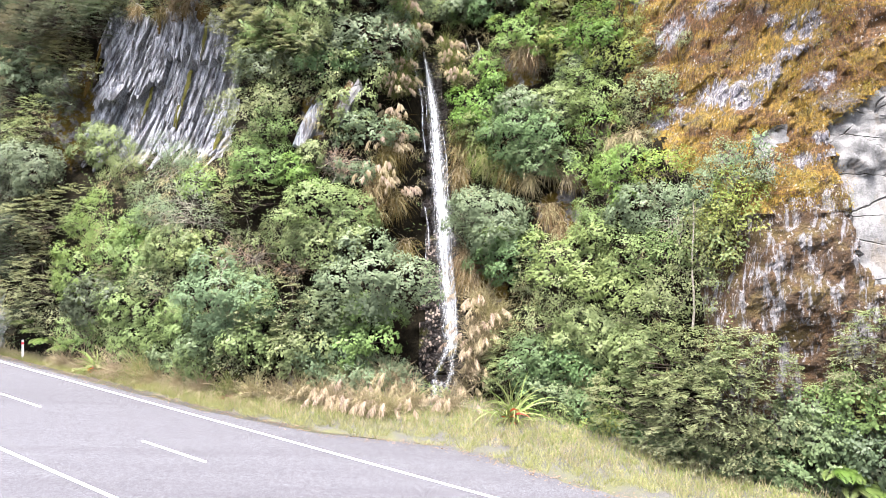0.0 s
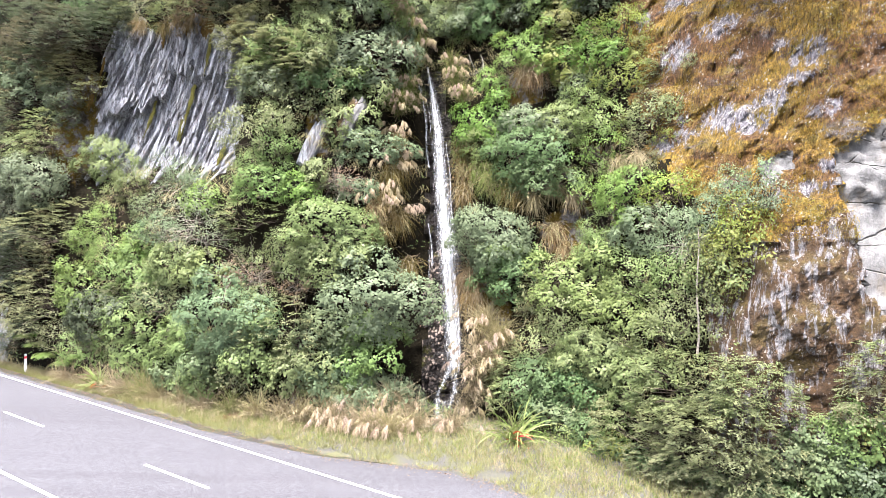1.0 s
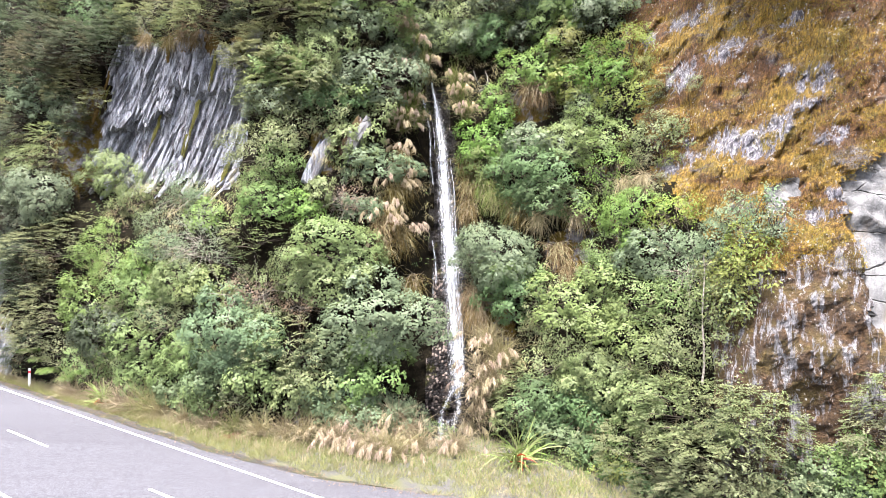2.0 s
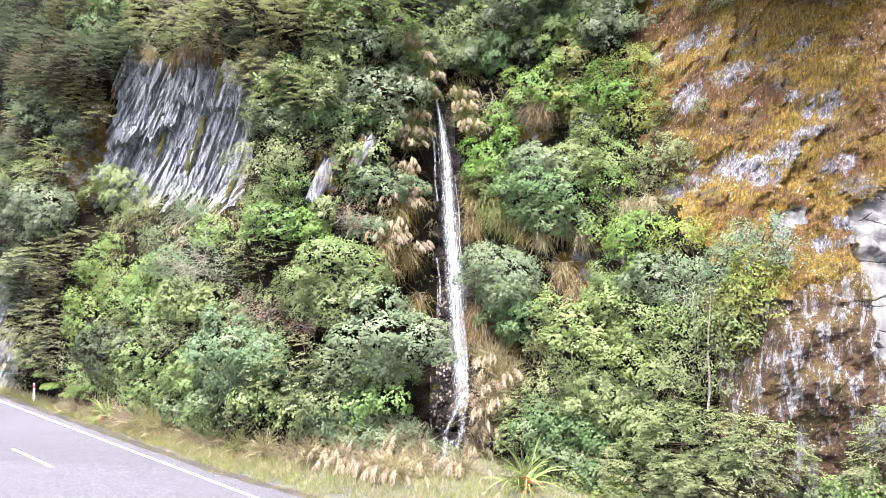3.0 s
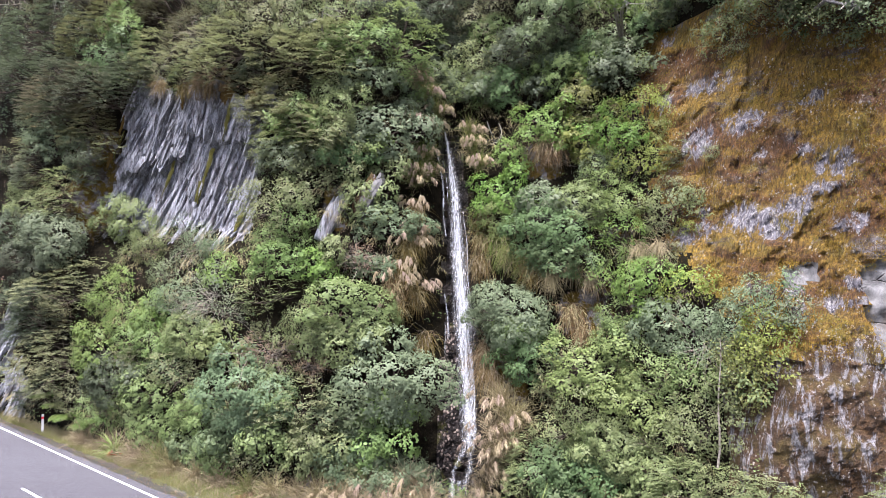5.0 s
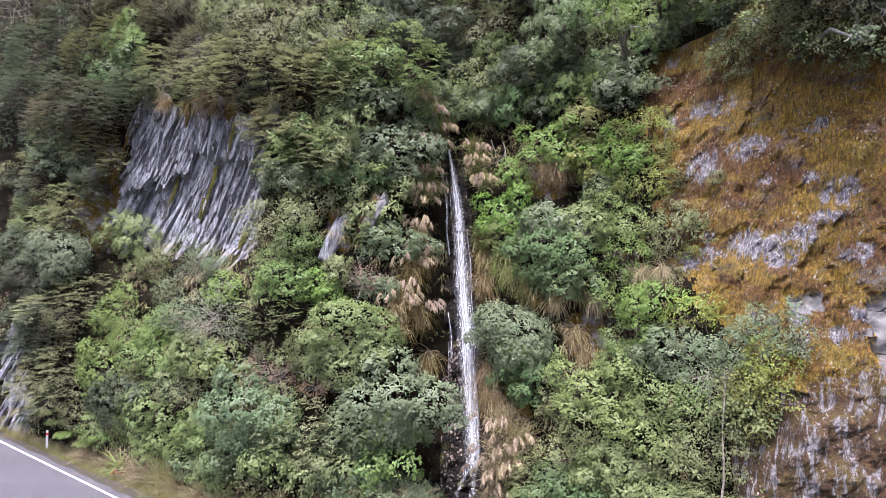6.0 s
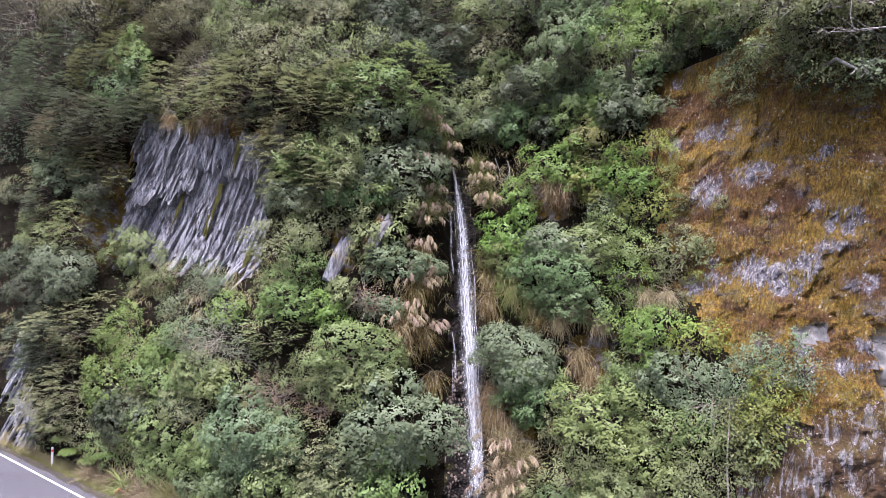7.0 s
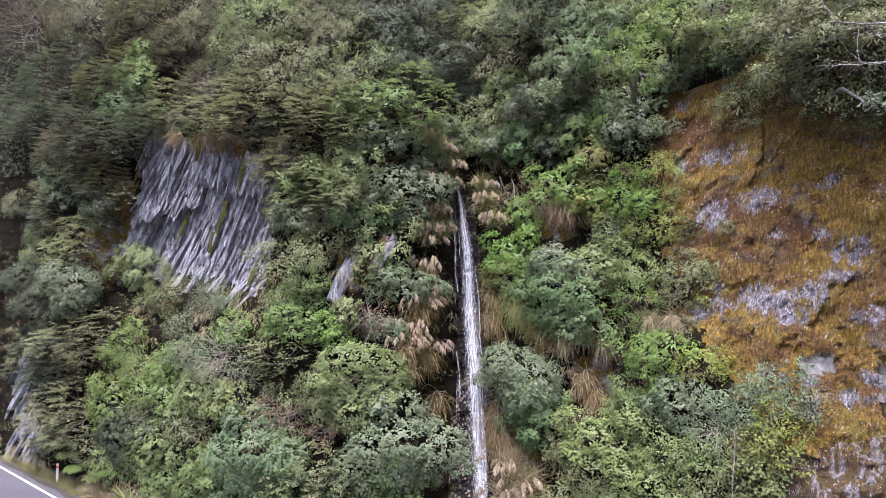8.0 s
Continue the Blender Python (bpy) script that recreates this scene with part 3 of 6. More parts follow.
def crown_points(rng, radius, spacing, squash=0.85, lobes=7, back=0.30, size_of_clump=1.0):
    """Points and outward directions on a lobed crown; the side that leans on the cliff (+y) is left bare."""
    reach = rng.uniform(0.15, 1.0, lobes)
    centres = unit(rng.normal(size=(lobes, 3))) * reach[:, None] * radius
    centres[:, 0] *= 1.2
    centres[:, 1] = -abs(centres[:, 1]) * 0.8 + 0.15 * radius
    radii = np.clip(0.98 - 0.8 * reach + rng.normal(size=lobes) * 0.10, 0.20, 0.52) * radius
    points, ways = [], []
    for c, r in zip(centres, radii):
        n = max(6, int(4 * math.pi * r * r / spacing ** 2))
        d = unit(rng.normal(size=(n, 3)))
        p = c + d * r * rng.uniform(0.72, 1.06, (n, 1))
        inside = np.zeros(n, bool)
        for c2, r2 in zip(centres, radii):
            if c2 is not c:
                inside |= np.linalg.norm(p - c2, axis=1) < r2 * 0.82
        keep = ~inside & (d[:, 1] < back) & (d[:, 2] > -0.55)
        # leaves sit in clumps, with gaps between them
        keep &= np.array([noise.noise(Vector(q / (0.42 * size_of_clump)) + Vector((radius * 7, 0, 0))) > -0.22 for q in p])
        points.append(p[keep]), ways.append(d[keep])
    p, d = np.concatenate(points), np.concatenate(ways)
    p[:, 2] *= squash
    return p, d, centres * (1, 1, squash)


def rosettes(rng, p, d, count, length, width, open_=1.0, lift=0.35):
    """Whorls of leaves at the twig ends."""
    axis = unit(d * 0.8 + np.array((0, -0.15, 0.55)) + rng.normal(size=d.shape) * 0.25)
    t1 = unit(np.cross(axis, rng.normal(size=d.shape)))
    t2 = np.cross(axis, t1)
    out = []
    for k in range(count):
        a = 2 * math.pi * (k / count) + rng.uniform(-0.5, 0.5, len(p))
        radial = t1 * np.cos(a)[:, None] + t2 * np.sin(a)[:, None]
        way = unit(radial * open_ + axis * (lift + 0.38 * (k % 2)) + rng.normal(size=d.shape) * 0.15)
        side = unit(np.cross(way, axis))
        size = rng.uniform(0.65, 1.15, len(p))
        out.append(leaf_quads(p + axis * rng.uniform(-0.06, 0.02, (len(p), 1)), way, side, length * size, width * size, 0.12))
    return np.concatenate(out)


def foliage(rng, p, d, count, length, width, scatter=0.10, droop=0.15, ruffle=0.26):
    """Loose leaves round the twig ends: blades turned to the light, each pointing its own way."""
    out = []
    twig = unit(rng.normal(size=d.shape) + d * 0.6)
    for k in range(count):
        face = unit(d * 0.95 + np.array((0, -0.15, 0.40)) + rng.normal(size=d.shape) * ruffle)
        way = unit(np.cross(face, rng.normal(size=d.shape)) + twig * 0.35 + np.array((0, 0, -droop)))
        side = unit(np.cross(way, face))
        size = rng.uniform(0.6, 1.25, len(p))
        foot = p + twig * scatter * (2.0 * (k + 0.5) / count - 1.0) + rng.normal(size=d.shape) * scatter * 0.45
        out.append(leaf_quads(foot, way, side, length * size, width * size, 0.10))
    return np.concatenate(out)


def sprays(rng, p, d, span, count, length, width):
    """Flat layered twigs with small leaves on both sides."""
    axis = unit(d * (1, 1, 0.25) + rng.normal(size=d.shape) * 0.3 + np.array((0, -0.25, -0.02)))
    axis[:, 2] = np.clip(axis[:, 2], -0.25, 0.3)
    axis = unit(axis)
    side = unit(np.cross(axis, np.array((0, 0, 1.0)) + rng.normal(size=d.shape) * 0.22))
    out = []
    for k in range(count):
        s = (k + 0.5) / count
        hand = 1 if k % 2 else -1
        reach = span * (0.25 + 0.75 * s)
        foot = p + axis * (reach - span * 0.5) + side * hand * span * 0.16 * (1 - s) * rng.uniform(0.2, 1.6, (len(p), 1))
        foot[:, 2] -= 0.10 * span * s * s
        way = unit(axis * 0.75 + side * hand * 0.7 + rng.normal(size=d.shape) * 0.22)
        cross = unit(np.cross(way, np.array((0, 0, 1.0)) + rng.normal(size=d.shape) * 0.35))
        size = rng.uniform(0.7, 1.2, len(p))
        out.append(leaf_quads(foot, way, cross, length * size, width * size))
    return np.concatenate(out)


def tube(bm, points, radii, sides=5):
    """A tapered limb through the points."""
    rings = []
    for i, (p, r) in enumerate(zip(points, radii)):
        p = Vector(p)
        ahead = Vector(points[min(i + 1, len(points) - 1)]) - Vector(points[max(i - 1, 0)])
        q = ahead.to_track_quat("Z", "Y")
        rings.append([bm.verts.new(p + q @ Vector((r * math.cos(2 * math.pi * k / sides), r * math.sin(2 * math.pi * k / sides), 0))) for k in range(sides)])
    for a, b in zip(rings, rings[1:]):
        for k in range(sides):
            bm.faces.new((a[k], a[(k + 1) % sides], b[(k + 1) % sides], b[k]))
    bm.faces.new(rings[-1])
    bm.faces.new(rings[0][::-1])


def limbs(rng, foot, ends, thick, wobble=0.12):
    """A short trunk from the foot that forks to the middle of each lobe."""
    bm = bmesh.new()
    fork = np.array(foot) * 0.45
    tube(bm, [foot, np.array(foot) * 0.7 + rng.normal(size=3) * wobble * 0.5, fork], [thick, thick * 0.85, thick * 0.7], 5)
    for e in ends:
        mid = (fork + e) / 2 + rng.normal(size=3) * wobble
        tip = e + unit(e - fork) * 0.25
        tube(bm, [fork, mid, e, tip], [thick * 0.6, thick * 0.42, thick * 0.26, thick * 0.08], 3)
        for _ in range(1):
            off = e + rng.normal(size=3) * 0.35
            tube(bm, [mid, (mid + off) / 2 + rng.normal(size=3) * 0.06, off], [thick * 0.3, thick * 0.2, thick * 0.06], 3)
    return bm


NAMES = {
    "broadleaf": ("broadleaf_shrub", "shrub"), "small": ("small_leaved_shrub", "shrub"),
    "beech": ("beech_tree", "tree"), "fine_beech": ("beech_tree", "tree"), "soft": ("soft_leaved_shrub", "shrub"), "twiggy": ("twiggy_shrub", "shrub"),
}
SIZES = (0.7, 1.0, 1.35, 1.8, 2.4)
STOCK = {}


def crown_mesh(kind, size, seed):
    rng = np.random.default_rng(seed)
    if kind == "broadleaf":
        p, d, c = crown_points(rng, size, 0.182, 0.85, 14)
        q = foliage(rng, p, d, 7, 0.130, 0.074, 0.11)
        q = np.concatenate((q, foliage(rng, p[::2] * 0.92, d[::2], 4, 0.15, 0.085, 0.13)))
        ways = np.concatenate((np.tile(d, (7, 1)), np.tile(d[::2], (4, 1))))
    elif kind == "soft":
        p, d, c = crown_points(rng, size, 0.182, 0.95, 14)
        q = foliage(rng, p, d, 7, 0.115, 0.074, 0.12, 0.3)
        q = np.concatenate((q, foliage(rng, p[::2] * 0.92, d[::2], 4, 0.14, 0.085, 0.13)))
        ways = np.concatenate((np.tile(d, (7, 1)), np.tile(d[::2], (4, 1))))
    elif kind == "small":
        p, d, c = crown_points(rng, size, 0.178, 0.9, 15)
        p = p + rng.normal(size=p.shape) * 0.05
        q = foliage(rng, p, d, 8, 0.096, 0.050, 0.13, 0.0, 0.40)
        ways = np.tile(d, (8, 1))
    elif kind == "twiggy":
        p, d, c = crown_points(rng, size, 0.175, 0.85, 12)
        p = p + rng.normal(size=p.shape) * 0.08
        q = foliage(rng, p, d, 7, 0.078, 0.036, 0.15, -0.1, 0.5)
        ways = np.tile(d, (7, 1))
    else:
        p, d, c = crown_points(rng, size, 0.250 if kind == "beech" else 0.225, 0.95, 13 if kind == "beech" else 17)
        fall = 0.35 * np.hypot(p[:, 0], p[:, 1])
        p[:, 2] = np.round((p[:, 2] + fall) / 0.32) * 0.32 - fall + rng.normal(size=len(p)) * 0.05
        leaf, count = (0.086 if size < 1.7 else 0.100, 20) if kind == "beech" else (0.066, 38)
        q = sprays(rng, p, d, 0.62, count, leaf, leaf * 0.52)
        ways = unit(np.tile(d, (count, 1)) * 0.7 + np.array((0, 0, 0.5)))
    ways = unit(ways + np.array((0, -0.1, 0.25)) + rng.normal(size=ways.shape) * 0.12)
    return leaves_mesh("crown", q, LEAF["mid"], ways), c


def twig_mesh(rng, ends, size):
    """Bare pale twigs that stand through a thin crown."""
    bm = bmesh.new()
    for e in ends:
        for _ in range(5):
            a = e * 0.5 + rng.normal(size=3) * 0.1 * size
            b = e + rng.normal(size=3) * 0.35 * size
            tip = b + unit(b - a + rng.normal(size=3) * 0.3) * 0.2 * size
            tube(bm, [a, (a + b) / 2 + rng.normal(size=3) * 0.06, b, tip], [0.010, 0.008, 0.006, 0.003], 3)
    return bm


def stock(kind, size, variant):
    """One plant of a kind, built once; all others are copies of it."""
    key = (kind, size, variant)
    if key not in STOCK:
        name, category = NAMES[kind]
        seed = 100 * variant + int(size * 10) + 7 * len(kind)
        me, c = crown_mesh(kind, size, seed)
        rng = np.random.default_rng(seed + 1)
        root = thing(name, "", category)
        me_trunk = limbs(rng, (0.1 * size, 0.75 * size, -0.55 * size), c, 0.03 * size + 0.015)
        part("trunk", me_trunk, BARK, root)
        raw_part("crown", me, root)
        if kind == "twiggy":
            for e in c:
                part("branch", twig_mesh(rng, [e], size), PALE_BARK, root, "bare pale grey twigs")
        STOCK[key] = (root, [])
    return STOCK[key]


TONE_WORDS = {"dark": "dark green", "mid": "mid green", "grey": "grey-green", "bright": "bright green", "lime": "yellow-green",
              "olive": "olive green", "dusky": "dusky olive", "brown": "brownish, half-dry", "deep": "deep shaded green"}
KIND_WORDS = {"broadleaf": "shrub with glossy leaves", "small": "small-leaved shrub", "beech": "tree of flat sprays", "fine_beech": "tree of fine sprays",
              "soft": "broad-leaved soft shrub", "twiggy": "thin twiggy shrub"}
PLANT_COUNT = [0]


def plants(kind, tone, spots, where="growing out of the cliff", forward=0.6):
    """Plants of one kind and colour at (x, height, radius) on the cliff."""
    for x, z, r in spots:
        PLANT_COUNT[0] += 1
        n = PLANT_COUNT[0]
        r *= 1.42
        size = min(SIZES, key=lambda s: abs(math.log(r / s)))
        root, used = stock(kind, size, n % 3)
        y = float(cliff_y(x, z)) - forward * r * 0.70 - 0.1
        h = random.Random(n)
        k = r / size
        slope = (float(cliff_foot(x + 1)) - float(cliff_foot(x - 1))) / 2
        turn = max(-50, min(50, math.degrees(math.atan(slope)) * 0.8)) + h.uniform(-25, 25)
        m = pose(x, y, z, 0, 0, turn) @ Matrix.Diagonal((k * h.uniform(0.92, 1.1), k * h.uniform(0.9, 1.05), k * h.uniform(0.92, 1.08), 1))
        if used:
            ob = copy_thing(root, m)
        else:
            ob = root
            ob.matrix_basis = m
        used.append(ob)
        tagged(ob, f"{TONE_WORDS[tone]} {KIND_WORDS[kind]} {where}", NAMES[kind][1], f"{TONE_WORDS[tone]} {NAMES[kind][1]}s on the cliff")
        for child in ob.children:
            if child.name.startswith("crown"):
                child.material_slots[0].link = "OBJECT"
                child.material_slots[0].material = LEAF[tone]


def blade_mesh(name, rng, count, length, width, material, out=(0, -1, 0.9), spread=0.8, droop=1.1, foot=0.12, steps=5):
    """Arching blades from one foot."""
    verts, faces = [], []
    for _ in range(count):
        way = unit(np.array(out) + rng.normal(size=3) * spread)
        p = rng.normal(size=3) * foot
        side = unit(np.cross(way, rng.normal(size=3)))
        reach, w = length * rng.uniform(0.5, 1.15), width * rng.uniform(0.7, 1.2)
        k = len(verts)
        for s in range(steps + 1):
            t = s / steps
            ww = w * (1 - t ** 2.5) * (0.6 + 0.4 * min(1, 3 * t)) + 0.0015
            verts += [p - side * ww / 2, p + side * ww / 2]
            way = unit(way + np.array((0, 0, -droop / steps)) * rng.uniform(0.6, 1.4))
            p = p + way * reach / steps
        faces += [(k + 2 * s, k + 2 * s + 1, k + 2 * s + 3, k + 2 * s + 2) for s in range(steps)]
    return raw_mesh(name, np.array(verts), faces, material)


def plume_mesh(rng, length):
    """A nodding feathery seed head on its stalk."""
    verts, faces = [], []
    way = unit(np.array((rng.normal() * 0.35, -0.45, 1.2)))
    p, line = np.zeros(3), []
    for s in range(9):
        line.append(p.copy())
        way = unit(way + np.array((0, -0.05, -0.05 - 0.07 * s)))
        p = p + way * length / 8
    line = np.array(line)

    def ribbon(points, width):
        k = len(verts)
        side = unit(np.cross(points[-1] - points[0], rng.normal(size=3))) * width / 2
        for i, q in enumerate(points):
            taper = 1 - 0.7 * (i / (len(points) - 1)) ** 2
            verts.extend((q - side * taper, q + side * taper))
        faces.extend((k + 2 * i, k + 2 * i + 1, k + 2 * i + 3, k + 2 * i + 2) for i in range(len(points) - 1))

    ribbon(line, 0.014)
    for _ in range(44):
        t = rng.uniform(5.6, 7.95)
        a = line[int(t)] + (line[min(8, int(t) + 1)] - line[int(t)]) * (t - int(t))
        fall = unit(np.array((rng.normal() * 0.22, rng.normal() * 0.22 - 0.1, -1.0)))
        fan = unit(rng.normal(size=3)) * 0.065
        size = rng.uniform(0.14, 0.32)
        ribbon(np.array([a, a + fan + fall * size * 0.5, a + fan * 0.7 + fall * size]), 0.034)
    return raw_mesh("plume", np.array(verts), faces, PLUME)


GRASSES = {}


def toetoe(x, z, r, tone="green", plumes=8, forward=0.15, down=False, label=""):
    """A tussock of long arching blades with pale plumes. down: it hangs on the rock."""
    key = (tone, plumes, down, round(r * 2))
    h = random.Random(int(1000 * x + 77 * z))
    y = float(cliff_y(x, z)) - forward - 0.35
    m = pose(x, y, max(z, float(ground_z(x, y)) + 0.02), 0, 0, h.uniform(-30, 30))
    if key not in GRASSES:
        rng = np.random.default_rng(len(GRASSES) + 40)
        root = thing("toetoe_tussock", "", "grass")
        mat = {"green": GREEN_BLADE, "straw": STRAW, "ochre": OCHRE_BLADE}[tone]
        out = (0, -0.6, -0.25) if down else (0, -0.35, 0.9)
        raw_part("tuft", blade_mesh("tuft", rng, int(120 + 70 * r), 1.15 * r + 0.25, 0.019, mat, out, 0.55 if down else 0.38, 1.3 if down else 1.0, 0.16 * r), root)
        raw_part("dry_tuft", blade_mesh("dry_tuft", rng, int(70 + 40 * r), 1.0 * r + 0.2, 0.020, STRAW, (0, -0.5, -0.1) if down else (0, -0.35, 0.8), 0.5, 1.5 if down else 0.9, 0.16 * r), root, "dry straw-coloured blades")
        for _ in range(plumes):
            p = raw_part("plume", plume_mesh(rng, r * rng.uniform(0.85, 1.35) + 0.2), root, "drooping pale beige seed plume")
            p.matrix_basis = pose(rng.normal() * 0.28 * r, rng.normal() * 0.12, rng.normal() * 0.12, 0, 0, rng.normal() * 40)
        root.matrix_basis = m
        GRASSES[key] = ob = root
    else:
        ob = copy_thing(GRASSES[key], m)
    words = {"green": "green", "straw": "dry straw-coloured", "ochre": "ochre-brown"}[tone]
    tagged(ob, label or (f"{words} tussock grass with drooping pale plumes on the rock" if plumes else f"{words} tussock grass hanging down the rock"), "grass", "tussock grasses on the cliff")
    return ob


def flax(x, y, r, red):
    rng = np.random.default_rng(int(abs(x * 100)))
    root = thing("flax_plant", "flax bush with arching yellow-green blades and orange-red leaves", "plant", at=pose(x, y, ground_z(x, y) + 0.03))
    for k in range(96):
        me = blade_mesh("blade", rng, 1, 1.7 * r, 0.075, FLAX_BLADE, (0, -0.15, 1.0), 0.62, 1.5, 0.13, 7)
        raw_part("blade", me, root)
    for k in range(red):
        me = blade_mesh("blade", rng, 1, 1.0 * r, 0.10, RED_BLADE, (0.25, -0.9, 0.75), 0.30, 1.0, 0.12, 5)
        raw_part("blade", me, root, "orange-red dying blade")
    return root


def frond_mesh(rng, length):
    quads = []
    a = rng.uniform(-1.3, 1.3)
    way = unit(np.array((math.sin(a), -math.cos(a) * 0.9, 0.75)))
    p = rng.normal(size=3) * 0.04
    reach = length * rng.uniform(0.75, 1.1)
    for s in range(22):
        t = s / 22
        way = unit(way + np.array((0, 0, -0.075)))
        p = p + way * reach / 22
        side = unit(np.cross(way, (0, 0, 1.0)))
        size = reach * 0.30 * math.sin(math.pi * min(1, 0.12 + 0.9 * t)) + 0.02
        for hand in (1, -1):
            d = unit(side * hand + way * 0.35 + np.array((0, 0, -0.15)))
            quads.append(leaf_quads(p[None], d[None], way[None], np.array([size]), np.array([reach / 19])))
    return leaves_mesh("frond", np.concatenate(quads), FERN)


FERNS = []


def fern(x, y, z, length):
    h = random.Random(int(100 * x + 7 * z))
    m = pose(x, y, z, 0, 0, h.uniform(-40, 40)) @ Matrix.Diagonal((length, length, length, 1))
    if not FERNS:
        ob = thing("fern", "", "fern", at=m)
        rng = np.random.default_rng(5)
        for _ in range(13):
            raw_part("frond", frond_mesh(rng, 1.0), ob)
        bm = bmesh.new()
        tube(bm, [(0, 0.1, -0.15), (0, 0.02, 0.0), (0, 0, 0.05)], [0.06, 0.05, 0.03])
        part("stem", bm, BARK, ob)
        FERNS.append(ob)
    else:
        ob = copy_thing(FERNS[0], m)
    return tagged(ob, "light green fern with arching feathery fronds on the bank", "fern", "ferns on the bank")


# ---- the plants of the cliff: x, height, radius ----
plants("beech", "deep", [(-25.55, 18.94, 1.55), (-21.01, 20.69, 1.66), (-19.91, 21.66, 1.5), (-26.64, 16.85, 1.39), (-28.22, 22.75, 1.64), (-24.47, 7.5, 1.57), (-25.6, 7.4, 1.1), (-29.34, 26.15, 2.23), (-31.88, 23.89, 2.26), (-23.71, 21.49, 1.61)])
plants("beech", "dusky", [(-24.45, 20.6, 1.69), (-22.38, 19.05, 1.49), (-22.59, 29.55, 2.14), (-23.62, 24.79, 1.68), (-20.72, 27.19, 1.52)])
plants("beech", "grey", [(13.0, 19.84, 0.51)])
plants("beech", "mid", [(-3.69, 22.15, 1.37)])
plants("beech", "olive", [(-7.78, 17.84, 1.32), (-9.62, 19.31, 1.12), (-6.94, 21.07, 1.17), (-21.29, 17.52, 1.06), (-23.7, 14.95, 1.39), (-22.21, 9.1, 1.54), (-22.17, 5.35, 1.58), (-17.38, 5.78, 0.84), (-24.0, 4.2, 1.1), (-9.36, 9.54, 1.02), (-9.17, 17.45, 1.16), (-7.29, 4.35, 1.16), (5.72, 18.82, 1.17), (3.07, 2.6, 1.17), (-15.85, 21.34, 0.89), (-11.17, 19.92, 0.8), (-12.11, 22.56, 1.35), (-14.47, 22.02, 1.12), (-9.31, 21.68, 1.29), (-18.76, 23.36, 1.43), (-0.45, 28.65, 1.80)])
plants("broadleaf", "bright", [(-11.28, 7.24, 1.08)])
plants("broadleaf", "dark", [(-4.97, 4.48, 1.23), (-9.85, 3.53, 1.09), (-10.6, 3.23, 1.05), (3.55, 12.98, 1.57), (4.52, 11.52, 1.19), (2.89, 7.03, 1.19), (4.32, 2.52, 1.18), (5.39, 2.3, 1.0), (-13.19, 1.92, 0.76), (4.20, 24.33, 1.53), (5.77, 26.38, 1.50), (2.21, 20.74, 1.22), (11.99, 20.55, 0.72)])
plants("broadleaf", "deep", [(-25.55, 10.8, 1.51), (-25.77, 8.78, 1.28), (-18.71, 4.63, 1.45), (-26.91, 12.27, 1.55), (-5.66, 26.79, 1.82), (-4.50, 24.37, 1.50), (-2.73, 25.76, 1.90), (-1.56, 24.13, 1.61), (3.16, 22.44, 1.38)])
plants("broadleaf", "grey", [(-24.91, 18.18, 1.09), (-23.73, 12.19, 1.57), (-10.38, 5.34, 1.77), (-8.6, 16.25, 1.15), (-4.28, 10.87, 0.73), (-3.5, 6.14, 2.0), (-4.69, 2.33, 0.97), (-2.54, 1.57, 1.16), (1.7, 20.7, 1.1), (3.95, 13.93, 1.22), (2.33, 8.84, 1.57), (7.98, 8.99, 1.17), (-4.19, 1.5, 0.72), (7.52, 20.86, 1.03), (-0.35, 21.02, 1.15), (-4.71, 20.16, 1.12)])
plants("broadleaf", "mid", [(-19.9, 13.55, 1.35), (-13.54, 7.43, 1.26), (-16.15, 4.4, 1.3), (-12.4, 4.05, 1.13), (-6.2, 11.7, 0.7), (-8.38, 11.16, 1.2), (-5.06, 9.12, 1.51), (-5.8, 7.56, 1.24), (-3.46, 4.32, 1.24), (-8.34, 3.44, 1.08), (-6.72, 2.97, 1.07), (-11.67, 1.9, 0.85), (-0.5, 0.49, 0.6), (-3.95, 3.19, 1.08), (5.7, 13.9, 1.32), (6.47, 3.97, 1.15), (7.45, 3.55, 0.97), (-15.11, 2.62, 0.85), (-5.75, 1.96, 0.76), (-5.7, 21.79, 1.17), (1.67, 27.47, 1.85), (4.56, 20.83, 1.2), (0.9, 20.7, 0.8), (-7.95, 17.82, 0.99)])
plants("small", "bright", [(-18.73, 8.6, 1.48), (7.02, 14.29, 1.14), (6.93, 12.57, 0.95), (6.45, 10.95, 0.81)])
plants("small", "brown", [(-13.51, 20.79, 0.84)])
plants("small", "dark", [(-15.88, 10.28, 0.75)])
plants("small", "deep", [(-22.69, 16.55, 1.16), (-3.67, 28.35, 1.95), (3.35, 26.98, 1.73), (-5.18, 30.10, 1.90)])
plants("small", "dusky", [(-27.53, 29.48, 2.33), (-18.7, 27.1, 1.97), (-34.22, 33.65, 2.25), (-19.71, 30.61, 2.07)])
plants("small", "grey", [(-14.58, 9.02, 1.01), (9.42, 9.24, 0.85)])
plants("small", "lime", [(7.64, 15.93, 1.02), (7.91, 18.02, 1.09)])
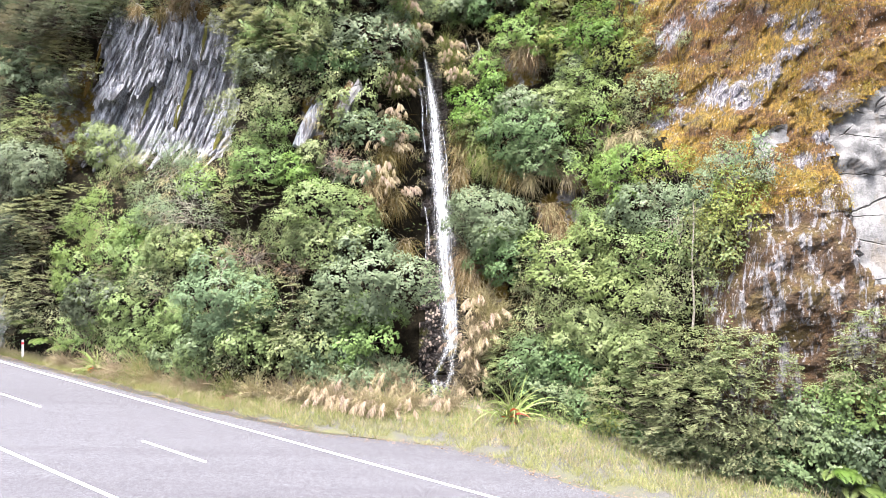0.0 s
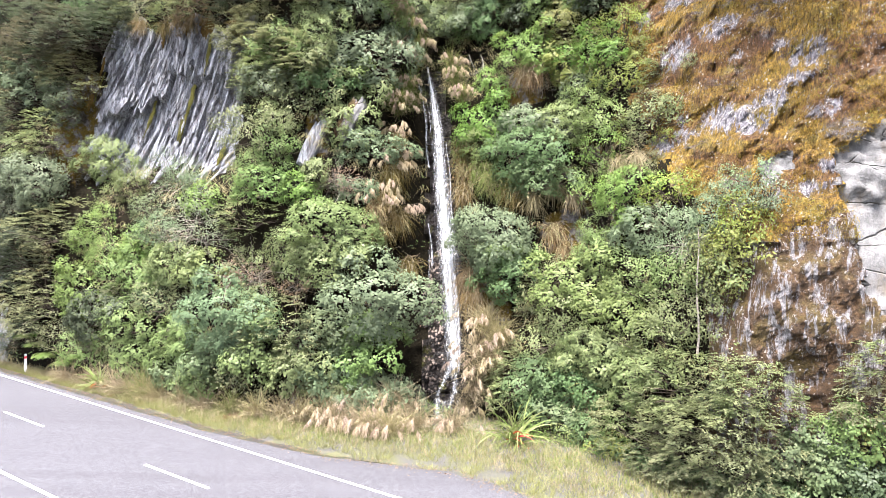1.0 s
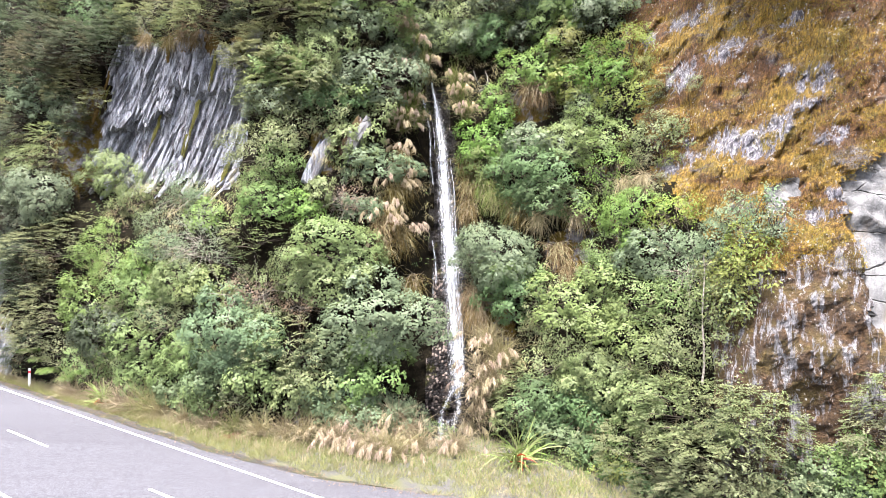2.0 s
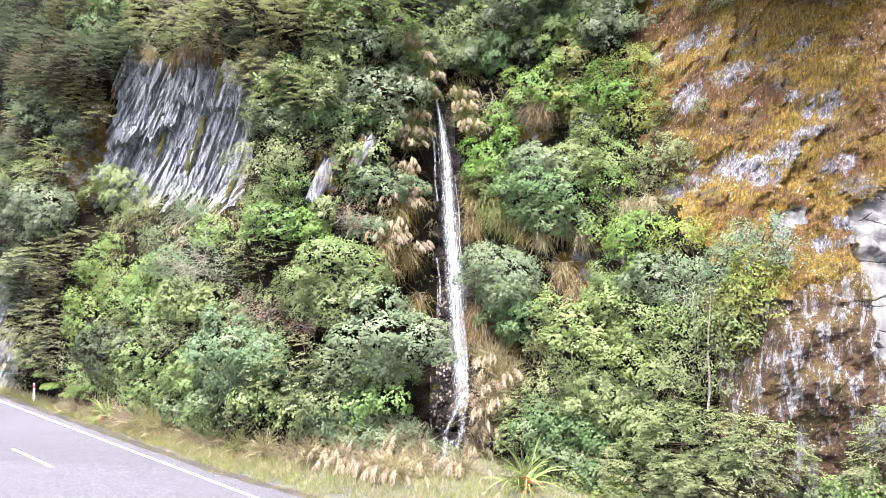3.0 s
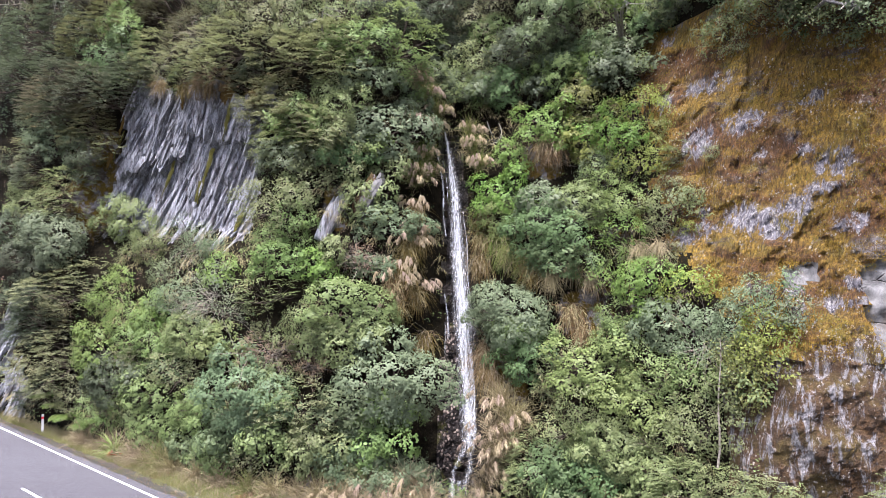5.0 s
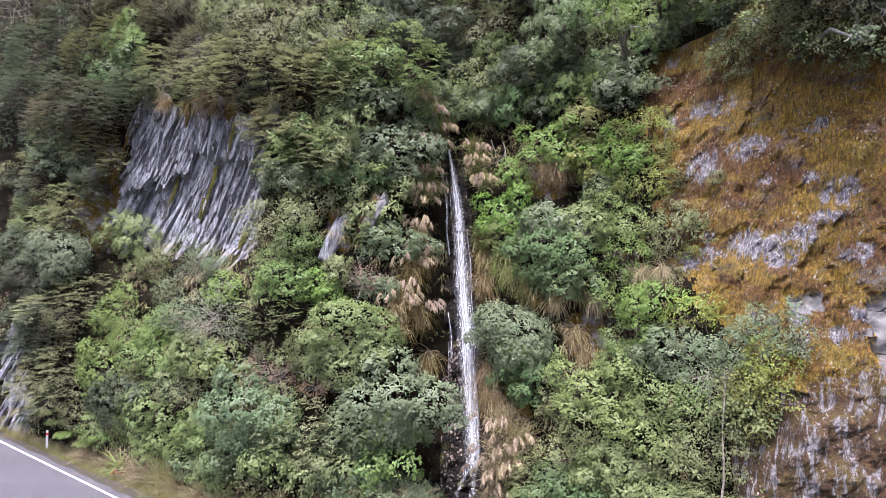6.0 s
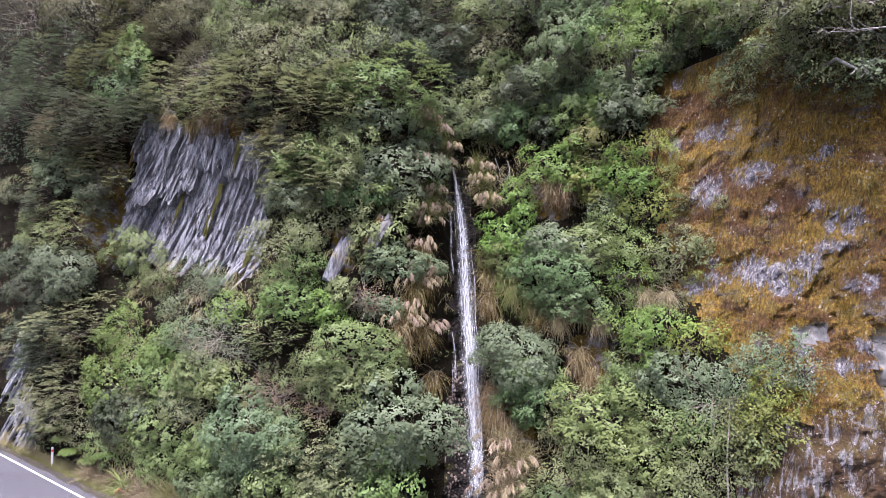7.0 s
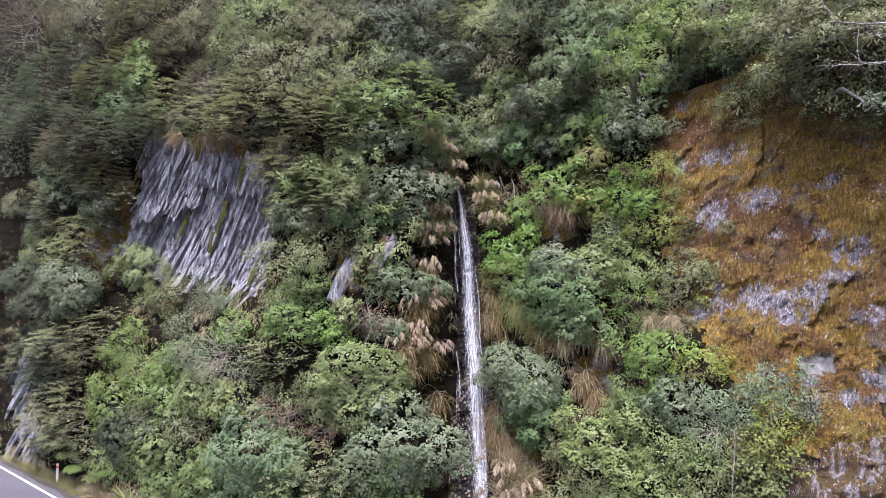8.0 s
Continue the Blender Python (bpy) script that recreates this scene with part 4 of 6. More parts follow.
plants("small", "mid", [(-8.18, 12.81, 1.13), (-6.11, 18.76, 1.23), (-9.29, 11.75, 0.95), (-8.53, 4.83, 1.17), (-19.17, 2.74, 0.97), (-0.45, 21.0, 1.44), (6.17, 15.57, 1.07), (6.64, 8.51, 1.16), (8.09, 6.88, 1.08), (5.83, 3.63, 1.14), (8.54, 7.42, 0.8), (7.27, 7.42, 0.97), (-5.9, 16.2, 0.72), (-11.97, 26.86, 1.81), (-6.57, 23.86, 1.31), (-3.01, 21.17, 1.05), (-8.43, 16.01, 0.93), (1.05, 22.26, 1.27), (7.32, 27.66, 1.49), (-1.08, 32.41, 1.98), (3.40, 28.80, 1.58), (13.13, 20.4, 0.78)])
plants("small", "olive", [(-26.73, 14.39, 1.32), (-21.18, 3.22, 0.94), (-17.67, 11.78, 1.3), (-14.01, 5.6, 1.07), (-9.25, 13.94, 1.3), (-7.29, 7.95, 1.18), (-9.27, 5.72, 1.05), (-16.74, 3.05, 0.88), (-9.16, 2.38, 0.78), (8.62, 13.66, 0.75), (4.83, 6.67, 1.01), (5.25, 4.63, 1.46), (8.57, 5.79, 0.98), (7.93, 4.89, 1.01), (-7.3, 15.8, 0.80), (-18.68, 21.87, 0.94), (-9.98, 18.98, 0.7), (-16.61, 28.65, 2.06), (-12.57, 24.97, 1.48), (-10.27, 23.7, 1.4), (-8.81, 26.44, 1.75), (-8.31, 23.1, 1.37), (0.57, 25.22, 1.39), (6.69, 23.78, 1.04), (12.03, 22.54, 1.40), (12.72, 21.49, 0.96), (11.75, 21.47, 0.81), (10.54, 20.89, 0.7), (-25.68, 31.76, 1.95), (12.19, 23.38, 1.17)])
plants("small", "olive", [(-14.76, 30.02, 1.92), (-9.17, 28.65, 1.72), (12.48, 20.06, 0.72), (12.07, 21.38, 0.78)])
plants("soft", "bright", [(-20.03, 6.07, 1.39), (-12.18, 10.5, 0.78), (-6.47, 10.74, 0.85), (4.49, 17.96, 1.17), (6.89, 17.33, 1.27), (2.7, 16.48, 0.99), (2.41, 14.6, 1.2), (1.85, 13.36, 0.98), (7.53, 10.61, 1.13), (6.16, 6.75, 1.32), (7.15, 5.84, 1.18), (6.04, 21.08, 1.13)])
plants("soft", "dark", [(-21.24, 23.2, 1.3)])
plants("small", "lime", [(9.9, 9.15, 0.92), (9.73, 8.28, 0.77), (8.71, 10.5, 0.7), (9.5, 7.6, 0.6)])
plants("soft", "lime", [(5.9, 17.12, 1.09), (5.61, 19.36, 1.01)])
plants("soft", "mid", [(-15.91, 6.99, 1.23), (-7.95, 14.4, 0.85), (9.34, 7.42, 0.78), (-21.66, 25.45, 1.48), (1.43, 24.29, 1.11), (-6.2, 17.27, 0.93)])
plants("soft", "olive", [(-7.54, 27.35, 1.50)])
plants("twiggy", "brown", [(-9.06, 7.03, 1.05), (-5.19, 11.17, 0.75), (-6.7, 6.38, 0.73)])
plants("twiggy", "dusky", [(-37.72, 32.83, 2.9), (-16.23, 24.35, 1.52)])
plants("twiggy", "grey", [(-14.38, 11.85, 1.31), (-12.35, 9.13, 1.43), (8.8, 8.57, 1.04)])
# low shrubs close to the rock beside the fall
plants("broadleaf", "dark", [(-5.69, 16.41, 0.91)], forward=0.25)
plants("broadleaf", "grey", [(-4.11, 17.49, 1.46), (-3.51, 13.08, 1.24)], forward=0.25)
plants("broadleaf", "mid", [(-3.85, 15.74, 0.78), (-5.0, 14.5, 0.86)], forward=0.25)
plants("soft", "mid", [(-4.73, 13.54, 0.72)], forward=0.25)
plants("broadleaf", "grey", [(-2.7, 19.4, 0.6), (-3.2, 18.8, 0.7), (-1.9, 21.6, 0.8)], forward=0.3)
plants("small", "mid", [(-3.1, 20.7, 0.8), (-2.9, 16.9, 0.5)], forward=0.3)
# shrubs along the lip of the buttress
plants("broadleaf", "dark", [(9.77, 23.74, 0.63)], forward=0.05)
plants("broadleaf", "mid", [(10.46, 23.19, 0.59)], forward=0.05)
plants("small", "dark", [(10.10, 24.27, 0.75), (10.95, 21.7, 0.7)], forward=0.05)
plants("small", "olive", [(10.28, 24.93, 1.19), (10.95, 24.06, 1.10), (11.23, 25.09, 0.99), (11.48, 21.07, 0.63)], forward=0.05)
plants("soft", "bright", [(8.74, 24.61, 1.09), (9.66, 26.27, 1.18)], forward=0.05)
plants("soft", "mid", [(10.16, 26.77, 1.14)], forward=0.05)
plants("twiggy", "olive", [(11.51, 23.67, 1.15)], forward=0.05)
plants("broadleaf", "dark", [(6.3, 21.5, 0.9), (7.3, 22.0, 0.9), (8.4, 22.6, 0.7)])
plants("broadleaf", "deep", [(7.0, 20.5, 0.8), (5.2, 21.6, 0.9), (3.6, 20.0, 0.8)])
plants("small", "mid", [(8.0, 20.6, 0.6), (9.2, 23.2, 0.6)])
plants("small", "olive", [(9.6, 23.4, 0.55), (10.2, 23.6, 0.6), (11.0, 23.2, 0.6), (11.7, 22.6, 0.6), (12.6, 22.2, 0.7)], forward=0.3)
plants("broadleaf", "deep", [(9.3, 22.9, 0.5), (9.9, 23.1, 0.5), (9.0, 23.4, 0.6), (10.6, 22.9, 0.5), (12.1, 21.9, 0.6), (13.2, 21.6, 0.7)], forward=0.2)
plants("small", "grey", [(10.2, 10.35, 0.62), (10.5, 10.0, 0.5), (9.7, 10.2, 0.5)], forward=1.0)
# small shrubs that blur the edge of the mossy wall
plants("beech", "olive", [(-7.78, 17.84, 1.32), (-9.62, 19.31, 1.12), (-6.94, 21.07, 1.17), (9.0, 16.2, 0.42), (8.8, 15.9, 0.36)], forward=0.4)
plants("small", "olive", [(9.2, 14.1, 0.42), (8.7, 14.7, 0.40), (10.9, 20.3, 0.42), (9.9, 15.9, 0.30)], forward=0.4)
plants("small", "olive", [(8.15, 12.9, 0.40), (7.1, 11.8, 0.45), (7.7, 11.3, 0.42), (8.5, 12.1, 0.34), (8.4, 11.5, 0.34)], forward=0.3)
plants("twiggy", "olive", [(4.9, 16.3, 0.50), (5.5, 16.7, 0.50), (6.2, 17.4, 0.55)], forward=0.3)
plants("small", "grey", [(4.0, 10.9, 0.42), (4.7, 11.3, 0.45)], forward=0.5)
plants("small", "lime", [(8.6, 19.0, 0.45), (8.5, 17.2, 0.50), (8.9, 12.9, 0.36)], forward=0.4)
plants("small", "bright", [(3.9, 0.7, 0.5), (5.0, 0.6, 0.5)], "at the cliff foot", 2.6)
plants("broadleaf", "dark", [(4.6, 1.2, 0.7), (3.6, 1.4, 0.6), (5.6, 1.0, 0.6)], "at the cliff foot", 1.6)
# shrubs that stand before the tussocks by the road
plants("broadleaf", "grey", [(-3.5, 1.5, 0.66), (-2.3, 1.7, 0.62), (-4.6, 1.2, 0.5)], "on the road verge", 2.2)
plants("small", "grey", [(-1.4, 1.2, 0.5), (-0.5, 0.35, 0.42)], "on the road verge", 3.4)
# trees and shrubs at the foot of the buttress
plants("broadleaf", "dark", [(7.74, 0.18, 0.81), (8.65, 0.13, 0.76), (6.56, 0.17, 0.73), (10.13, 0.28, 0.87), (11.08, 1.62, 0.67), (11.78, 1.23, 0.79), (10.97, 0.49, 0.79), (11.43, 2.19, 0.63)], "at the cliff foot")
plants("broadleaf", "deep", [(12.64, 1.44, 0.83), (12.15, 0.46, 0.76)], "at the cliff foot")
plants("fine_beech", "olive", [(8.28, 3.64, 1.39), (9.32, 2.26, 1.69), (7.83, 1.43, 1.52), (8.82, 0.92, 1.38), (10.06, 3.62, 0.81), (10.16, 1.49, 0.99), (12.67, 5.02, 0.74), (12.77, 3.76, 0.63)], "at the cliff foot")
plants("small", "lime", [(6.47, 0.31, 0.8)], "at the cliff foot")
plants("small", "mid", [(6.76, 1.68, 0.84), (6.71, 0.23, 0.72)], "at the cliff foot")
plants("soft", "lime", [(12.82, 2.68, 0.6)], "at the cliff foot")
plants("soft", "mid", [(12.3, 2.45, 0.87)], "at the cliff foot")


# ---- low growth that fills the cliff between the shrubs ----
def undergrowth(name, material, count, seed, leaf, wide, label, low=0.3, high=34.0):
    rng = np.random.default_rng(seed)
    x, z = rng.uniform(-46, 13.5, count), low + (high - low) * rng.uniform(0, 1, count) ** 1.15
    keep = ~bare(x, z)
    patch = np.array([noise.noise(Vector((a * 0.35, b * 0.35, seed * 3.7))) for a, b in zip(x, z)])
    keep &= patch > -0.12
    x, z = x[keep], z[keep]
    p = np.stack((x, cliff_y(x, z) - rng.uniform(0.0, 0.5, len(x)), z), axis=1)
    d = unit(np.array((0, -1.0, 0.3)) + rng.normal(size=p.shape) * 0.5)
    me = leaves_mesh(name, foliage(rng, p, d, 6, leaf, wide, 0.14), material)
    return tagged(new(name, me), label, "undergrowth", kind="stuff")


undergrowth("undergrowth", LEAF["mid"], 1500, 1, 0.11, 0.05, "low green leafy growth over the cliff")
undergrowth("undergrowth", LEAF["dark"], 2400, 2, 0.11, 0.05, "low dark green leafy growth over the cliff")
undergrowth("undergrowth", LEAF["olive"], 1500, 3, 0.10, 0.04, "low olive leafy growth over the cliff")
# These dark leaves stand in for black shade in the upper gaps.
undergrowth("undergrowth", LEAF["deep"], 6000, 8, 0.17, 0.075, "low deep shaded green growth under the upper forest", 19.5, 40.0)
undergrowth("undergrowth", LEAF["brown"], 2000, 4, 0.16, 0.03, "low dry brown growth over the cliff")


def hanging_grass():
    """Thin grass that hangs from ledges."""
    rng = np.random.default_rng(9)
    verts, faces = [], []
    x, z = rng.uniform(-30, 9, 2400), rng.uniform(0.5, 22, 2400)
    keep = ~bare(x, z)
    for a, b in zip(x[keep], z[keep]):
        if noise.noise(Vector((a * 0.3, b * 0.3, 50))) < 0.05:
            continue
        y = float(cliff_y(a, b)) - rng.uniform(0.2, 0.6)
        for _ in range(12):
            p = np.array((a, y, b)) + rng.normal(size=3) * (0.15, 0.06, 0.1)
            way, side = unit(np.array((rng.normal() * 0.4, -0.8, 0.5))), np.array((1.0, 0, 0)) * 0.010
            k = len(verts)
            for s in range(5):
                verts += [p - side * (1 - s / 5), p + side * (1 - s / 5)]
                way = unit(way + np.array((0, 0.08, -0.45)))
                p = p + way * rng.uniform(0.11, 0.19)
            faces += [(k + 2 * s, k + 2 * s + 1, k + 2 * s + 3, k + 2 * s + 2) for s in range(4)]
    me = raw_mesh("hanging_grass", np.array(verts), faces, STRAW)
    return tagged(new("hanging_grass", me), "dry straw-coloured grass hanging from the ledges", "grass", kind="stuff")


hanging_grass()


def moss_tufts(name, material, count, seed, label, size=0.052, low=8.6):
    """Drooping tufts of moss over the buttress."""
    rng = np.random.default_rng(seed)
    x, z = rng.uniform(7.8, 14.5, count), rng.uniform(low, 22, count)
    keep = on_buttress(x, z) & ~in_scar(x, z) & (bare_patches(x, z) < 0.4)
    where = np.array([noise.fractal(Vector((a * 0.55 - 0.3 * b, b * 0.75 + 0.3 * a, seed * 2.3)), 0.6, 2.1, 5) for a, b in zip(x, z)])
    keep &= where > 0.02
    x, z = x[keep], z[keep]
    tufts = []
    for a, b in zip(x, z):
        tufts.append((a, float(cliff_y(a, b)) - 0.35 * rough(a, float(cliff_y(a, b)), b, 5.0, 3), b))
    p = np.array(tufts)
    quads = []
    for k in range(4):
        q = p + rng.normal(size=p.shape) * (0.06, 0.05, 0.06)
        way = unit(np.array((0.0, -0.35, -0.8)) + rng.normal(size=p.shape) * 0.45)
        side = unit(np.cross(way, rng.normal(size=p.shape)))
        quads.append(leaf_quads(q - np.array((0, 0.08 + 0.06 * k, 0)), way, side, size * rng.uniform(0.6, 1.7, len(p)), size * 0.34 * np.ones(len(p))))
    return tagged(new(name, leaves_mesh(name, np.concatenate(quads), material)), label, "moss", kind="stuff")


OCHRE_TUFT = leaf_material("ochre_moss_tuft", (0.050, 0.032, 0.005), (0.225, 0.155, 0.022), 0.9, 0.1)
BROWN_TUFT = leaf_material("brown_moss_tuft", (0.026, 0.013, 0.006), (0.095, 0.046, 0.018), 0.9, 0.1)
OLIVE_TUFT = leaf_material("olive_moss_tuft", (0.060, 0.060, 0.010), (0.190, 0.180, 0.034), 0.9, 0.1)
LICHEN = leaf_material("pale_lichen", (0.120, 0.112, 0.105), (0.300, 0.285, 0.270), 0.9, 0.0)
moss_tufts("moss", OCHRE_TUFT, 12000, 31, "ochre moss in drooping tufts over the rock")
moss_tufts("moss", BROWN_TUFT, 12000, 32, "red-brown moss in drooping tufts over the rock")
moss_tufts("moss", OLIVE_TUFT, 4000, 33, "olive moss in drooping tufts over the rock")
moss_tufts("lichen", LICHEN, 2600, 34, "pale grey lichen flecks on the rock", 0.055)


def fill_plants(count, seed):
    """Smaller shrubs that crowd into the gaps."""
    h = random.Random(seed)
    sorts = (("broadleaf", "mid"), ("broadleaf", "dark"), ("small", "olive"), ("small", "mid"), ("beech", "olive"), ("soft", "bright"), ("small", "grey"), ("beech", "dusky"), ("twiggy", "olive"))
    upper = (("beech", "deep"), ("beech", "dusky"), ("small", "olive"), ("small", "deep"), ("beech", "olive"), ("beech", "dusky"))
    for _ in range(count):
        x, z = h.uniform(-34, 9.5), h.uniform(1.2, 27)
        around = [bool(bare(np.array(x + a), np.array(z + b))) for a, b in ((0, 0), (0.6, 0), (-0.6, 0), (0, 0.8), (0, -0.5))]
        if any(around):
            continue
        kind, tone = h.choice(upper if z > 20 or x < -21 else sorts)
        plants(kind, tone, [(x, z, h.uniform(0.45, 0.8))], forward=0.45)


fill_plants(90, 4)


# ---- schist outcrop: leaning slabs ----
def slab_mesh(seed, length, width, depth):
    """One jagged bed of schist, standing along z, with broken ends."""
    rng = np.random.default_rng(seed)
    bm = bmesh.new()
    rings = []
    steps = max(2, int(length / 0.7))
    outline = [(-0.5, -0.40), (-0.44, -0.49), (-0.10, -0.52), (0.15, -0.48), (0.42, -0.50), (0.5, -0.42), (0.5, 0.5), (-0.5, 0.5)]
    jig = rng.normal(size=(8, 2)) * (0.05, 0.025)
    slant = rng.uniform(-1.1, 1.1)
    bow = rng.normal(size=2) * 0.03
    for s in range(steps + 1):
        t = s / steps
        off = (bow[0] * math.sin(3 * t), bow[1] * math.sin(3 * t))
        cut = 0.80 if s in (0, steps) else 1.0
        rings.append([bm.verts.new(((a + jig[i][0] + rng.normal() * 0.02) * width * (1 - 0.25 * abs(t - 0.5)) + off[0] * width, ((b + jig[i][1] + rng.normal() * 0.012) * (cut if b < 0 else 1) + off[1]) * depth, (t - 0.5) * length + rng.normal() * 0.03 * (s in (0, steps)) * 4 + a * width * slant)) for i, (a, b) in enumerate(outline)])
    for a, b in zip(rings, rings[1:]):
        for i in range(8):
            bm.faces.new((a[i], a[(i + 1) % 8], b[(i + 1) % 8], b[i]))
    bm.faces.new(rings[-1])
    bm.faces.new(rings[0][::-1])
    me = bpy.data.meshes.new("slab")
    bm.to_mesh(me)
    bm.free()
    me.materials.append(SLATE)
    return me


def in_low_rock(x, z):
    """A smaller bare face beside the road."""
    right = np.interp(z, (1.6, 3.5, 5.0, 8.5), (-25.6, -25.9, -27.0, -27.3))
    return (x > -28.5) & (x < right) & (z > 1.4) & (z < 8.5)


SLAB_SIZES = [(2.8, 0.13), (3.4, 0.30), (4.2, 0.20), (1.9, 0.24), (2.4, 0.42), (3.0, 0.10)]
SLABS = [slab_mesh(60 + i, *SLAB_SIZES[i % 6], 0.6) for i in range(24)]
CHIPS = [slab_mesh(160 + i, (0.5, 0.9, 0.7, 1.2)[i % 4], (0.14, 0.30, 0.22, 0.10)[i % 4], 0.4) for i in range(12)]


def face_turn(x, z):
    """How far the rock face leans back and how far it turns from the picture's plane, in degrees."""
    back = (float(cliff_y(x, z + 0.7)) - float(cliff_y(x, z - 0.7))) / 1.4
    across = (float(cliff_y(x + 0.8, z)) - float(cliff_y(x - 0.8, z))) / 1.6
    return math.degrees(math.atan(back)), math.degrees(math.atan(across))


def outcrop(inside, words, u_range, z_range, seed, most, edge, chips):
    """Leaning beds over a face; the beds above the edge stand out over those below, and small chips break their fronts."""
    root = tagged(new("schist_outcrop"), words, "rock outcrop", kind="structure")
    rng = np.random.default_rng(seed)
    tilt = math.tan(radians(27))

    def lay(stock_of, x, z, proud, turn, size=(1, 1, 1)):
        ob = new("slab", stock_of[int(rng.integers(len(stock_of)))])
        ob.parent = root
        back, across = face_turn(x, z)
        ob.matrix_basis = pose(x, float(cliff_y(x, z)) - proud, z, -back, 29 + rng.normal() * turn, across + rng.normal() * 3 * turn)
        ob.scale = [k * rng.uniform(0.75, 1.25) for k in size]

    def stand(x, z):
        bed = x - tilt * z
        over = z - edge(x) - 0.5 * noise.noise(Vector((bed * 1.7, 0, 3))) - 0.25 * noise.noise(Vector((bed * 5.1, 0, 5)))
        mass = 0.16 * noise.cell(Vector((bed / 1.3, round(z / 2.6 + 0.4 * bed), 4)))
        return (0.62 if over > 0 else 0.0) + mass

    # the broken face itself, in narrow leaning ribs
    xs, zs = np.arange(u_range[0] + tilt * z_range[0], u_range[1] + tilt * z_range[1], 0.06), np.arange(z_range[0] - 0.6, z_range[1], 0.09)
    X, Z = np.meshgrid(xs, zs)
    Y = cliff_y(X, Z)
    verts = []
    for x, y, z in zip(X.ravel(), Y.ravel(), Z.ravel()):
        u = x - tilt * z + 0.10 * noise.noise(Vector((x * 0.7, z * 0.5, 1)))
        rib = 0.24 * abs(noise.fractal(Vector((u * 1.7, z * 0.16, seed)), 0.6, 2.2, 5)) + 0.10 * noise.cell(Vector((u / 0.31, z / 2.3 + 3 * noise.cell(Vector((u / 0.31, 0, 1))), seed))) + 0.06 * noise.cell(Vector((u / 0.12, z / 0.7 + 5 * noise.cell(Vector((u / 0.12, 0, 2))), seed + 2)))
        verts.append((x, y - 0.05 - stand(x, z) - rib, z))
    nx = len(xs)
    wob = np.array([0.45 * noise.noise(Vector((x * 0.9, z * 0.9, 3))) + 0.3 * noise.noise(Vector((x * 3, z * 2, 7))) for x, z in zip(X.ravel(), Z.ravel())]).reshape(X.shape)
    on = inside(X + wob, Z + wob)
    faces = [(k, k + 1, k + 1 + nx, k + nx) for j in range(len(zs) - 1) for i in range(nx - 1) if on[j, i] for k in (j * nx + i,)]
    raw_part("face", raw_mesh("face", verts, faces, SLATE), root)

    made = 0
    for z0 in np.arange(*z_range, 1.3):
        for u0 in np.arange(*u_range, 0.42):
            z = z0 + rng.normal() * 0.6
            x = u0 + tilt * z + rng.normal() * 0.12
            if made >= most or not inside(np.array(x), np.array(z)) or not inside(np.array(x + 0.2), np.array(z + 0.9)):
                continue
            made += 1
            high = z > edge(x) - 0.6
            lay(SLABS, x, z + (0.7 if high else -0.2), stand(x, z + 0.7 if high else z) + rng.uniform(-0.22, 0.0), 1.6, (0.9, 1, 0.62) if high else (0.8, 1, 0.9))
    for _ in range(chips):
        z = rng.uniform(*z_range)
        x = rng.uniform(*u_range) + tilt * z
        if inside(np.array(x), np.array(z)) and (z > edge(x) or rng.uniform() < 0.3):
            lay(CHIPS, x, z, stand(x, z) + rng.uniform(-0.02, 0.16), 5.0)
    return root


outcrop(in_schist, "grey schist outcrop of leaning slabs streaked with moss", (-32.5, -14.0), (11.4, 21.6), 12, 130, overhang_edge, 360)
outcrop(in_low_rock, "low grey schist face beside the road", (-33.5, -25.0), (1.0, 8.8), 13, 50, lambda x: 9.5, 40)


def moss_mesh(seed, length, width, material, thick=0.05):
    """A cushion of moss that runs down a bed."""
    rng = np.random.default_rng(seed)
    verts, faces = [], []
    n, w = max(6, int(length / 0.12)), 7
    for i in range(n + 1):
        t = i / n
        for j in range(w):
            u = j / (w - 1) - 0.5
            wide = width * (0.35 + 0.65 * math.sin(math.pi * min(0.95, t + 0.08))) * (1 + 0.25 * noise.noise(Vector((t * 7, seed, 0))))
            verts.append((u * wide + 0.10 * noise.noise(Vector((t * 5, 3, seed))), -thick * (1 - 4 * u * u) * (1 + noise.noise(Vector((u * 9, t * length * 5, seed)))), -t * length))
    for i in range(n):
        for j in range(w - 1):
            k = i * w + j
            faces.append((k, k + w, k + w + 1, k + 1))
    return raw_mesh("moss", verts, faces, material, True)


def moss_material(name, dark, light):
    n = Nodes(name)
    n.bump(n.noise(30, 5, 0.7), 1.0, 0.05)
    return n.done(n.mix(n.ramp(n.noise(9, 6, 0.7), (0.35, 0.0), (0.65, 1.0)), dark, light), 0.95, 0.1)


LIME_MOSS = moss_material("lime_moss", (0.030, 0.028, 0.008), (0.085, 0.080, 0.017))
OCHRE_MOSS = moss_material("ochre_moss", (0.028, 0.017, 0.005), (0.080, 0.050, 0.012))


def moss_streak(x, z, length, width, material, seed, words, lean=23, ahead=0.55):
    ob = new("moss_streak", moss_mesh(seed, length, width, material))
    back, across = face_turn(x, z)
    ob.matrix_basis = pose(x, float(cliff_y(x, z)) - ahead, z, -back, lean, across)
    return tagged(ob, words, "moss")


